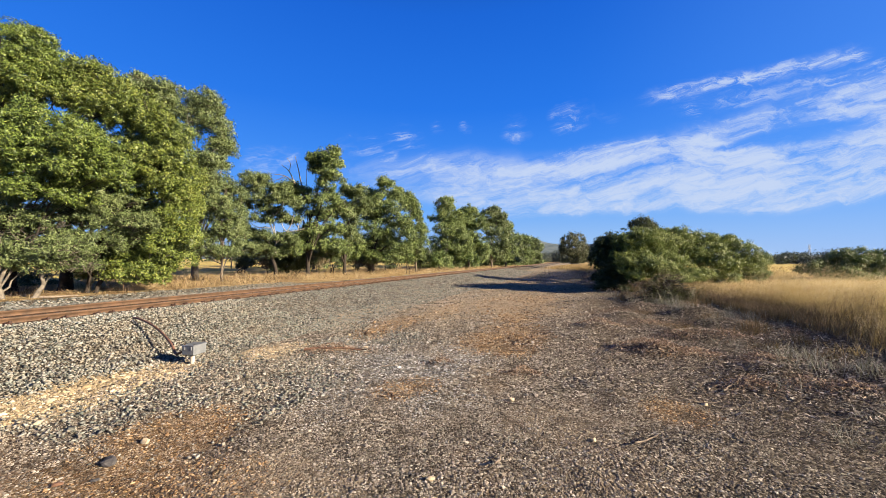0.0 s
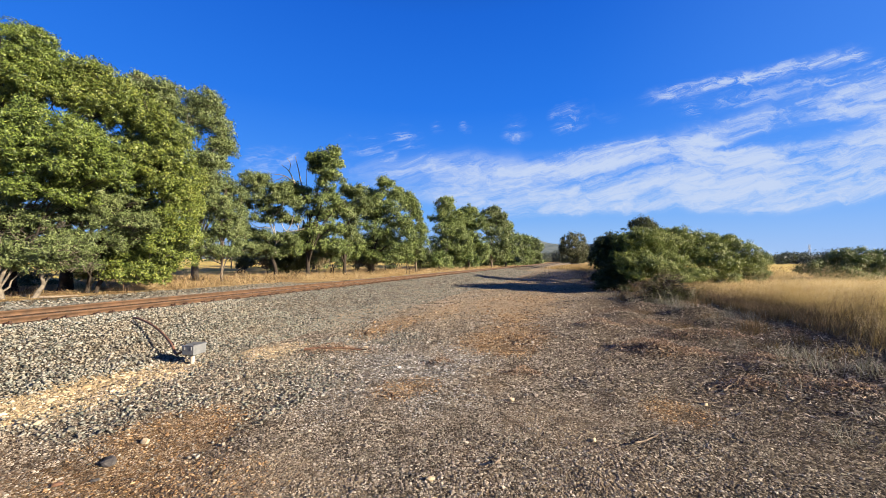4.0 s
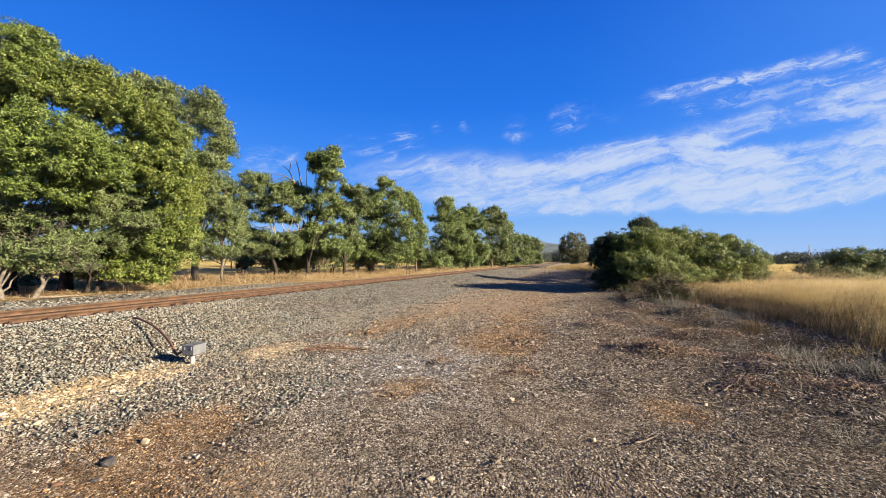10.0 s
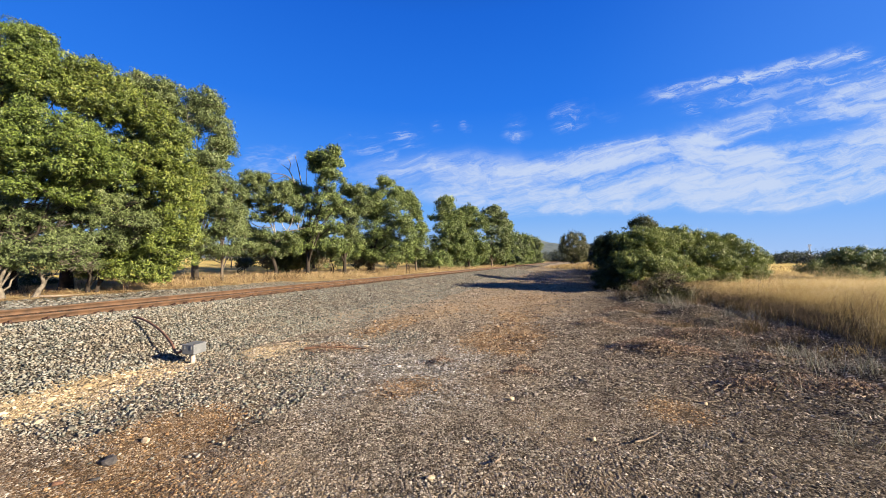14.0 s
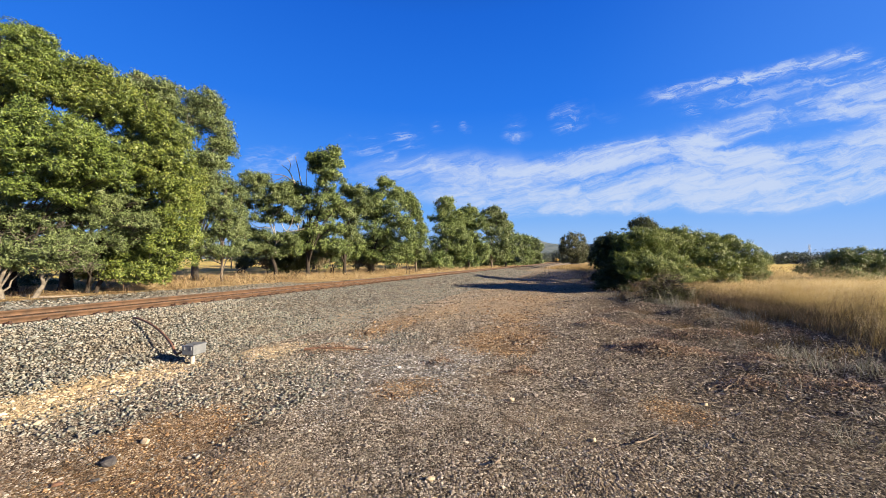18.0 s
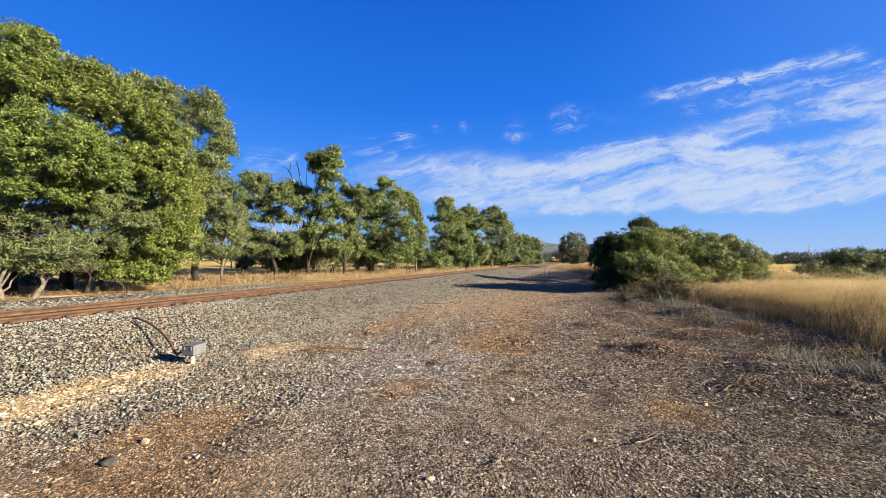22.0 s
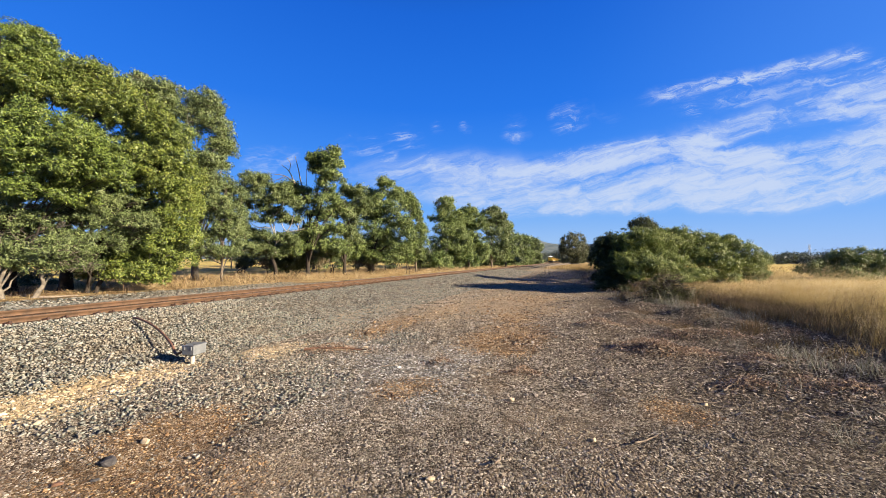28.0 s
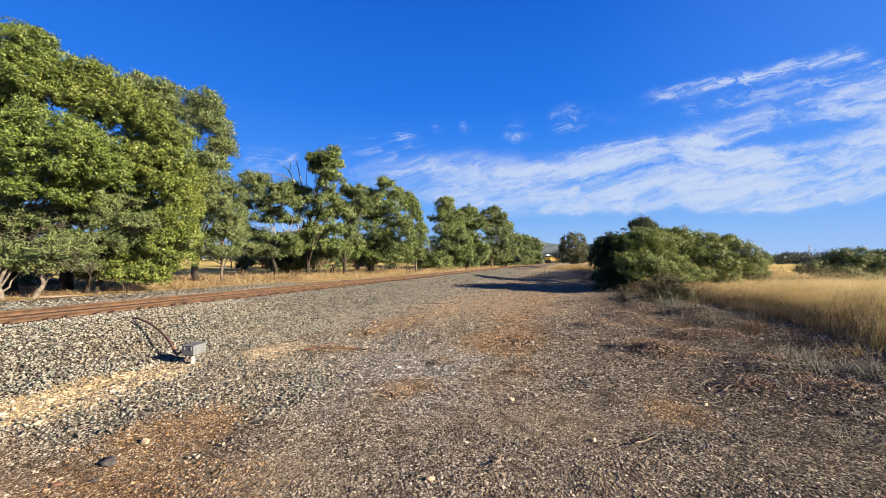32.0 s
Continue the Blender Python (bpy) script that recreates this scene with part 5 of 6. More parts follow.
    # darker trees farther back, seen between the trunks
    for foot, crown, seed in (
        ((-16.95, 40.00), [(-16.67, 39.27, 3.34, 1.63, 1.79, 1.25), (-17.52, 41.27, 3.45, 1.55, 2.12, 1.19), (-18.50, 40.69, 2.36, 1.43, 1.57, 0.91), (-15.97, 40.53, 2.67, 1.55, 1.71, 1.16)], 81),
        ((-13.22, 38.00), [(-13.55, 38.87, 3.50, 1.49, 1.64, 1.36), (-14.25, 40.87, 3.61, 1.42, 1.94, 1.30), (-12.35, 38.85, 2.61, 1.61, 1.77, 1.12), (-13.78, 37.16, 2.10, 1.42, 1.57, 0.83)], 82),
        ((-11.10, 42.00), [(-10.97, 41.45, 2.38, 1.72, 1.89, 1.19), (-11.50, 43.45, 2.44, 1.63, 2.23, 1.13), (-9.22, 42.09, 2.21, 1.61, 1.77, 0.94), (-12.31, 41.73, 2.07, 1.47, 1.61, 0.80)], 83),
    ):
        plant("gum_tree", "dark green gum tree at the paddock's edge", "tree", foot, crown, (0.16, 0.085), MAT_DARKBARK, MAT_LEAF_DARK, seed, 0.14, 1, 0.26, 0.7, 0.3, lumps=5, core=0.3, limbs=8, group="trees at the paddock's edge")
    hedge = random.Random(8)
    for i in range(18):
        d = 46 + 4.2 * i + (i * i) * 0.09
        cx = float(line_x(d)) - (7.6 if d < 72 else 5.4) + hedge.uniform(-0.8, 0.8)
        r, hh = hedge.uniform(1.3, 2.1), hedge.uniform(1.7, 3.2)
        plant("shrub", "leafy green shrub below the trees along the track", "shrub", (cx, d), [(cx, d, hh * 0.5, r, r * 1.2, hh * 0.5), (cx + r * 0.5, d + 1, hh * 0.35, r * 0.8, r, hh * 0.38)],
              (0.0034 * d, 0.0018 * d), MAT_DARKBARK, (MAT_LEAF_OLIVE, MAT_LEAF_OLIVE, MAT_LEAF_DARK)[i % 3] if i > 7 else (MAT_LEAF_GUM, MAT_LEAF_OLIVE)[i % 2], 200 + i, 0.04, 2, 0.0046 * d + 0.05, 0.7, 0.0, limbs=2, rise=0.5, group="shrubs along the line")
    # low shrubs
    # the dark shrub at x -14.85 stands in for shade under the trees
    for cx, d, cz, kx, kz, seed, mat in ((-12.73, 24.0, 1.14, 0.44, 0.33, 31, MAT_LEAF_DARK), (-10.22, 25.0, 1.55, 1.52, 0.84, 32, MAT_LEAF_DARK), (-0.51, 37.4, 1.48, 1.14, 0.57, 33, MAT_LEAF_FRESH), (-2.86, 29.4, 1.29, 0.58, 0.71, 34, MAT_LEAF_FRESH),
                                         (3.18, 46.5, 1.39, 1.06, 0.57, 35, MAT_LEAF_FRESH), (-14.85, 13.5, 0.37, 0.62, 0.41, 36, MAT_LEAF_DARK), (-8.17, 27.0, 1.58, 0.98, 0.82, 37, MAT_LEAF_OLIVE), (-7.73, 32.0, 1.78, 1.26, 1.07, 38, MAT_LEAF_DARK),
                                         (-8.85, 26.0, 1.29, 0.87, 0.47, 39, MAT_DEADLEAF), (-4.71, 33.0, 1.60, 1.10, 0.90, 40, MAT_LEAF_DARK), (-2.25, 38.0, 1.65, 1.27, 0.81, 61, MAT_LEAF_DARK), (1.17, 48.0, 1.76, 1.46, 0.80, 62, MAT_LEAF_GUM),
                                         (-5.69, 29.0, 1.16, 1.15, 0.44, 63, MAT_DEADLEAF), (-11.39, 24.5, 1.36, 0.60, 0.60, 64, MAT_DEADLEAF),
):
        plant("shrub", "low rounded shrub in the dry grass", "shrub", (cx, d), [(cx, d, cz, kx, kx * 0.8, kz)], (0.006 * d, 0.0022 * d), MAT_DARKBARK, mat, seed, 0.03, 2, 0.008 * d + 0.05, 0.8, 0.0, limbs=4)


build_left_trees()


def build_right_plants():
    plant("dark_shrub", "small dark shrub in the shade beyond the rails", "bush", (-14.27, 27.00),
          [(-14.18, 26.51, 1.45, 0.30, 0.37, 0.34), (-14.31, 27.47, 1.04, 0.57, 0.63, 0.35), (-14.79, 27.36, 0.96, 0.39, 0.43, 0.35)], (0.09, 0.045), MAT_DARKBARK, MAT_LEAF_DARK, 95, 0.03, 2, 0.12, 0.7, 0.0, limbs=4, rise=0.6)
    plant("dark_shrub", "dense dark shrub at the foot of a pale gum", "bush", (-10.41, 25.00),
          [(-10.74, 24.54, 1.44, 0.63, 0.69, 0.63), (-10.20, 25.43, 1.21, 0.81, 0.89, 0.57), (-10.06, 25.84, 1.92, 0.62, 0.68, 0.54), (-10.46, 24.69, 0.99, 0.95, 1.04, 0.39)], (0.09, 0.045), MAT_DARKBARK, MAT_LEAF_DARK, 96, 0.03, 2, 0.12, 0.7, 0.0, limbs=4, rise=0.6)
    plant("spreading_bush", "wide dense green bush beside the gravel path", "bush", (9.38, 16.00),
          [(8.44, 15.71, 2.11, 0.90, 0.99, 0.55), (9.30, 17.31, 2.20, 0.90, 1.23, 0.55), (7.75, 15.77, 1.80, 0.81, 0.89, 0.60), (9.45, 16.21, 2.01, 0.83, 0.91, 0.57), (10.38, 17.81, 2.09, 0.82, 1.13, 0.57), (8.24, 14.82, 1.23, 0.99, 1.09, 0.52), (7.47, 15.00, 1.00, 0.77, 0.84, 0.60), (8.27, 16.60, 0.97, 0.77, 1.05, 0.60), (9.23, 14.96, 1.09, 0.76, 0.84, 0.45), (10.11, 15.11, 0.72, 0.77, 0.85, 0.31), (11.18, 16.71, 0.67, 0.77, 1.06, 0.31), (8.90, 14.81, 0.55, 0.76, 0.83, 0.28), (11.30, 17.14, 2.11, 0.71, 0.78, 0.47), (12.35, 18.74, 2.19, 0.70, 0.96, 0.46), (12.12, 17.09, 2.08, 0.76, 0.84, 0.49), (13.54, 17.79, 1.98, 0.77, 0.84, 0.54), (14.75, 19.39, 2.05, 0.76, 1.03, 0.53), (14.03, 17.44, 1.57, 0.70, 0.77, 0.58), (14.84, 17.73, 1.03, 0.48, 0.53, 0.42), (16.17, 19.33, 1.02, 0.47, 0.65, 0.42), (12.24, 16.58, 1.30, 0.95, 1.05, 0.50), (11.41, 16.75, 1.40, 0.70, 0.76, 0.40), (12.50, 18.35, 1.42, 0.69, 0.94, 0.40), (13.54, 17.19, 0.91, 0.74, 0.81, 0.33), (10.59, 16.89, 2.35, 0.81, 0.89, 0.49), (10.94, 17.09, 1.69, 0.93, 1.02, 0.60), (14.44, 17.43, 0.64, 0.67, 0.73, 0.33), (12.09, 16.40, 0.58, 0.89, 0.98, 0.31), (11.79, 17.00, 1.84, 0.81, 0.90, 0.54), (15.30, 17.95, 1.33, 0.40, 0.44, 0.40), (10.83, 17.73, 2.52, 0.57, 0.62, 0.28)],
          (0.068, 0.026), MAT_DARKBARK, MAT_LEAF_BUSH, 41, 0.03, 5, 0.10, 0.58, -1.1, up=0.25, lumps=7, core=0.3, limbs=10, twigs=160, rise=0.5)
    # dark leaf colour carries the shade on the wide bush's left side
    plant("dark_bush", "dense bush against a lighter one, leaves dark for its shaded side", "bush", (7.20, 16.00),
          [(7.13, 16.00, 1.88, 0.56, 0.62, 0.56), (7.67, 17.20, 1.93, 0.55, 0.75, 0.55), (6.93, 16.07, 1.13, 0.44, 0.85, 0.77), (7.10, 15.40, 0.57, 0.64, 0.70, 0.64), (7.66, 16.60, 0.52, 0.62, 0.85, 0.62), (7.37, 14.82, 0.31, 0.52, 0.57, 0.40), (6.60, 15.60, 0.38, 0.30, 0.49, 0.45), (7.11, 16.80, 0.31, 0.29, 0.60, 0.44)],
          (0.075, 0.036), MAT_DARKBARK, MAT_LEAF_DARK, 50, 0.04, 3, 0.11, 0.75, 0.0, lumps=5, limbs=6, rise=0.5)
    plant("small_pine", "dark-crowned small tree behind the bush", "tree", (12.91, 24.00),
          [(12.61, 23.56, 3.80, 0.41, 0.46, 0.23), (12.93, 24.16, 3.86, 0.38, 0.53, 0.21), (12.54, 24.42, 3.59, 0.31, 0.34, 0.19), (13.56, 24.32, 3.55, 0.39, 0.43, 0.16), (13.90, 24.92, 3.60, 0.36, 0.49, 0.14), (12.79, 23.71, 3.42, 0.57, 0.62, 0.19)], (0.14, 0.03), MAT_DARKBARK, MAT_LEAF_DARK, 42, 0.09, 1, 0.16, 0.6, -0.8, limbs=10, twigs=40)
    plant("spreading_bush", "dense rounded green bush in the dry grass", "bush", (25.60, 23.00, 0.10),
          [(25.01, 23.00, 1.22, 1.26, 1.26, 0.84), (23.53, 23.00, 0.73, 1.19, 1.19, 0.63), (26.93, 23.00, 1.08, 1.47, 1.47, 0.84), (30.46, 24.00, 1.00, 1.82, 1.82, 1.02), (24.60, 22.40, 0.42, 1.70, 1.40, 0.46), (27.20, 22.40, 0.45, 1.60, 1.40, 0.46)],
          (0.12, 0.036), MAT_DARKBARK, MAT_LEAF_FRESH, 43, 0.04, 3, 0.15, 0.85, 0.0, lumps=8, limbs=3, rise=0.5)
    for cx, cy, r, hh, seed in ((12.3, 24.0, 1.7, 2.6, 46), (15.2, 31.0, 1.8, 2.6, 47), (18.9, 39.5, 2.0, 2.6, 48)):
        plant("spreading_bush", "dense dark green bush in the row beside the path", "bush", (cx, cy),
              [(cx, cy, hh * 0.6, r, r * 0.9, hh * 0.42), (cx - r * 0.5, cy - 0.6, hh * 0.38, r * 0.7, r * 0.8, hh * 0.36), (cx + r * 0.6, cy + 0.5, hh * 0.4, r * 0.8, r * 0.8, hh * 0.38), (cx + 0.9, cy + 2.8, hh * 0.5, r * 0.8, r * 1.2, hh * 0.46), (cx - 1.0, cy - 2.6, hh * 0.5, r * 0.7, r * 1.2, hh * 0.44)],
              (0.22, 0.10), MAT_DARKBARK, MAT_LEAF_BUSH, seed, 0.05, 3, 0.45, 0.6, 0.0, limbs=5, rise=0.6, group="bushes beside the path")
    plant("dry_bush", "half-dead brown bush with bare grey twigs", "bush", (6.33, 10.62),
          [(6.43, 10.71, 0.58, 0.40, 0.40, 0.34), (6.10, 10.54, 0.42, 0.32, 0.32, 0.26), (6.60, 10.54, 0.38, 0.38, 0.38, 0.26)], (0.06, 0.016), MAT_DARKBARK, MAT_DEADLEAF, 49, 0.02, 3, 0.16, 0.22, 0.2, limbs=12, twigs=220)
    plant("lone_tree", "small upright olive-grey tree on a grassy mound", "tree", (22.46, 64.00),
          [(21.42, 62.83, 4.79, 1.30, 1.43, 0.90), (21.97, 64.43, 4.88, 1.21, 1.66, 0.84), (23.89, 65.11, 5.11, 1.04, 1.14, 0.83), (21.40, 64.84, 3.71, 0.93, 1.25, 1.14), (21.93, 66.44, 3.77, 0.86, 1.44, 1.06), (22.50, 63.22, 3.46, 1.41, 1.55, 1.21), (24.04, 63.99, 3.29, 0.82, 1.35, 1.23), (24.64, 65.59, 3.34, 0.76, 1.56, 1.14), (21.35, 63.84, 2.22, 1.02, 1.12, 0.92), (23.33, 64.49, 2.03, 1.44, 1.59, 0.82), (23.90, 66.09, 2.05, 1.34, 1.83, 0.76), (22.49, 64.92, 1.45, 1.66, 1.82, 0.52)], (0.20, 0.08), MAT_BARK, MAT_LEAF_GREY, 44, 0.13, 2, 0.26, 0.6, -0.6, limbs=12, flat=1.2, core=0.2)
    plant("bush", "dark bush behind the grassy mound", "bush", (28.30, 67.20, 0.05),
          [(26.87, 68.00, 2.28, 1.76, 1.76, 1.14), (28.10, 67.00, 2.37, 2.04, 2.04, 1.53), (29.89, 66.00, 2.55, 2.41, 2.41, 1.81)], (0.3, 0.12), MAT_BARK, MAT_LEAF_DARK, 45, 0.08, 2, 0.6, 0.8, 0.0, limbs=6)


build_right_plants()


# ---- litter and grasses ----
def build_litter():
    rng = np.random.default_rng(61)
    # flat chips of bark and dead leaf towards the grass
    x, y = scatter(rng, 6.4, 12.4, 3.0, 14.0, 1900)
    s = across(x, y)
    keep = (y > 1.0) & (rng.random(len(x)) < np.clip((s - 6.3) / 2.0, 0, 1) * np.clip(9.0 / (y * y) + 0.25, 0, 1) * np.clip((y - 2.4 + (s - 9.5) * 0.8) / 1.5, 0, 1))
    x, y = x[keep], y[keep]
    pos = np.stack([x, y, ground_z(x, y) + rng.uniform(0.006, 0.03, len(x))], -1)
    v, f = leaf_arrays(rng, pos, 0.036, 0.013, np.tile((0.0, 0.0, 1.3), (len(x), 1)), 0.0)
    tagged(np_part("bark_litter", v, f, MAT_LITTER), "grey-brown bark chips and dead leaves on the ground", "litter", "", "stuff")


build_litter()


def rock(at, size, mat, label, seed, flat=0.5, name="rock"):
    rng = random.Random(seed)
    bm = bmesh.new()
    bmesh.ops.create_icosphere(bm, subdivisions=2, radius=0.5)
    for v in bm.verts:
        n = noise.noise(v.co * 2.1 + Vector((seed * 3.1, 0, 0)))
        v.co *= 1 + 0.45 * n
        v.co = Vector((v.co.x * size, v.co.y * size * 0.7, max(v.co.z, -0.25) * size * flat))
    ob = part(name, bm, mat)
    ob.matrix_basis = pose(at[0], at[1], float(ground_z(at[0], at[1])) + size * flat * 0.18, rng.uniform(-8, 8), rng.uniform(-8, 8), rng.uniform(0, 360))
    return tagged(ob, label, "rock")


def stick(at, length, turn, seed, mat, label, r=0.008):
    rng = random.Random(seed)
    c, s = math.cos(radians(turn)), math.sin(radians(turn))
    pts = []
    for i in range(6):
        d = (i / 5 - 0.5) * length
        x, y = at[0] + c * d + rng.uniform(-1, 1) * length * 0.04, at[1] + s * d + rng.uniform(-1, 1) * length * 0.04
        pts.append((x, y, float(ground_z(x, y)) + r + 0.012 + rng.uniform(0, 0.02)))
    q = spline(pts, 3)
    v, f = tube_arrays(q, [r * (1.1 - 0.7 * i / len(q)) for i in range(len(q))], 6)
    tagged(np_part("stick", v, f, mat, smooth=True), label, "stick")


def debris(at, r, count, seed, label):
    """A low heap of dead leaves and bark round a spot."""
    rng = np.random.default_rng(seed)
    count = int(count * 3.2)
    x, y = at[0] + rng.normal(0, r, count), at[1] + rng.normal(0, r * 0.45, count)
    h = np.exp(-((x - at[0]) ** 2 + (y - at[1]) ** 2) / (r * r)) * 0.09
    pos = np.stack([x, y, ground_z(x, y) + h * rng.uniform(0.2, 1.2, count) + 0.008], -1)
    v, f = leaf_arrays(rng, pos, 0.031, 0.011, np.tile((0.0, -0.3, 0.7), (count, 1)), 0.0)
    tagged(np_part("leaf_heap", v, f, MAT_HUMUS), label, "leaf heap", "", "stuff")


def build_ground_things():
    rock((-2.11, 2.39, 0.00), 0.115, MAT_SLATE, "dark flat slab of slate on the gravel", 3, 0.45)
    rock((-2.08, 2.64, 0.00), 0.07, MAT_SANDSTONE, "pale rounded sandstone lump on the gravel", 4, 0.6)
    rock((-3.15, 2.93, 0.00), 0.07, MAT_SANDSTONE, "pale rounded sandstone lump on the gravel", 5, 0.6)
    rock((-2.21, 2.17, 0.00), 0.065, MAT_REDSTONE, "flat reddish stone sunk in the gravel", 6, 0.35)
    rock((-2.03, 2.21, 0.00), 0.05, MAT_SLATE, "small dark slate sunk in the gravel", 7, 0.4)
    rock((0.61, 3.35, 0.00), 0.06, MAT_SANDSTONE, "small white stone on the path", 8, 0.7)
    rock((1.02, 2.56, 0.00), 0.05, MAT_SANDSTONE, "small pale stone on the path", 9, 0.6)
    rock((-0.07, 2.13, 0.00), 0.05, MAT_SANDSTONE, "small pale stone on the path", 10, 0.5)
    rock((-1.13, 5.49, 0.00), 0.09, MAT_SANDSTONE, "pale stone at the end of a heap of dead bark", 11, 0.4)
    rock((2.29, 3.30, 0.00), 0.07, MAT_SANDSTONE, "pale stone among bark litter", 12, 0.6)
    for i, (x, y, n, turn) in enumerate(((1.35, 2.5, 0.22, 20), (0.35, 2.3, 0.16, 60), (2.2, 3.3, 0.35, -10), (2.75, 3.6, 0.30, 35), (-0.15, 3.9, 0.3, 8), (2.9, 4.3, 0.45, -25), (0.6, 3.2, 0.18, -30), (3.4, 4.9, 0.5, 15), (1.1, 5.2, 0.35, -12),
                                         (3.9, 6.2, 0.6, 5), (2.2, 8.3, 0.7, -8), (-0.6, 4.4, 0.25, 28), (2.1, 2.6, 0.2, 75), (4.4, 7.6, 0.6, -20), (3.1, 10.5, 1.0, 4))):
        stick((x, y), n, turn, i, MAT_TWIG, "thin dry grey stick on the ground", 0.005 + 0.004 * n)
    stick((-1.48, 5.20), 0.85, 2, 41, MAT_REDSTONE, "dark reddish branch half buried in the gravel", 0.016)
    stick((-1.30, 5.27), 0.5, -14, 42, MAT_DARKBARK, "short dark branch half buried in the gravel", 0.012)
    debris((-1.51, 5.22, 0.00), 0.26, 320, 1, "dark heap of dead bark on the gravel")
    debris((0.89, 4.18, 0.00), 0.12, 120, 2, "dark heap of dead leaves on the path")
    debris((-0.03, 4.57, 0.00), 0.10, 70, 3, "small heap of dead leaves on the path")
    debris((2.76, 5.29, 0.00), 0.30, 420, 4, "brown heap of leaves and stalks beside the path")
    debris((2.93, 5.03, 0.00), 0.22, 320, 5, "reddish heap of dead leaves beside the path")
    debris((2.95, 7.08, 0.00), 0.30, 300, 6, "low heap of dead stalks beside the path")
    for i, (hx, hy, r, c) in enumerate(((6.34, 9.73, 0.4, 260), (4.46, 5.84, 0.26, 240), (3.89, 4.57, 0.22, 240), (3.75, 6.05, 0.24, 240), (3.37, 4.91, 0.2, 200),
                                        (5.62, 6.05, 0.3, 240), (4.09, 7.39, 0.34, 260), (3.56, 3.67, 0.2, 220), (3.01, 3.67, 0.18, 200), (4.16, 8.99, 0.4, 240), (3.80, 3.52, 0.2, 220))):
        debris((hx, hy), r, c, 20 + i, "heap of dead stalks and bark below the grass")
    # fallen branch below the trees beyond the rails
    q = spline([(-10.16, 9.40, 0.27), (-9.95, 9.50, 0.27), (-9.83, 9.70, 0.33), (-9.65, 9.90, 0.28)], 4)
    q = [Vector((v.x, v.y, float(ground_z(v.x, v.y)) + 0.05)) for v in q]
    v, f = tube_arrays(q, [0.034 - 0.0018 * i for i in range(len(q))], 8)
    tagged(np_part("fallen_branch", v, f, MAT_TWIG, smooth=True), "dry grey fallen branch beside the ballast", "branch")


def blades(name, x, y, height, width, mat, label, seed, lean=0.35, wind=(-0.12, 0.05), kind="stuff", category="grass", parent=None):
    """Bent blades, each a narrow strip that ends in a point."""
    rng = np.random.default_rng(seed)
    n = len(x)
    z = ground_z(x, y) - 0.02
    az = rng.uniform(0, 2 * math.pi, n)
    side = np.stack([np.cos(az), np.sin(az), np.zeros(n)], -1) * (np.asarray(width) * 0.5 * np.ones(n))[:, None]
    ln = rng.normal(0, lean, (n, 2)) + np.array(wind)
    h = np.asarray(height) * rng.uniform(0.6, 1.15, n)
    a = np.stack([x, y, z], -1)
    b = a + np.stack([ln[:, 0] * h * 0.3, ln[:, 1] * h * 0.3, h * 0.6], -1)
    c = a + np.stack([ln[:, 0] * h, ln[:, 1] * h, h * (1 - 0.25 * np.hypot(ln[:, 0], ln[:, 1]))], -1)
    v = np.stack([a - side, a + side, b - side * 0.8, b + side * 0.8, c], 1).reshape(-1, 3)
    f = (np.array([(0, 1, 3), (0, 3, 2), (2, 3, 4)])[None] + (np.arange(n) * 5)[:, None, None]).reshape(-1, 3)
    return tagged(np_part(name, v, f, mat, parent), label, category, "", kind)


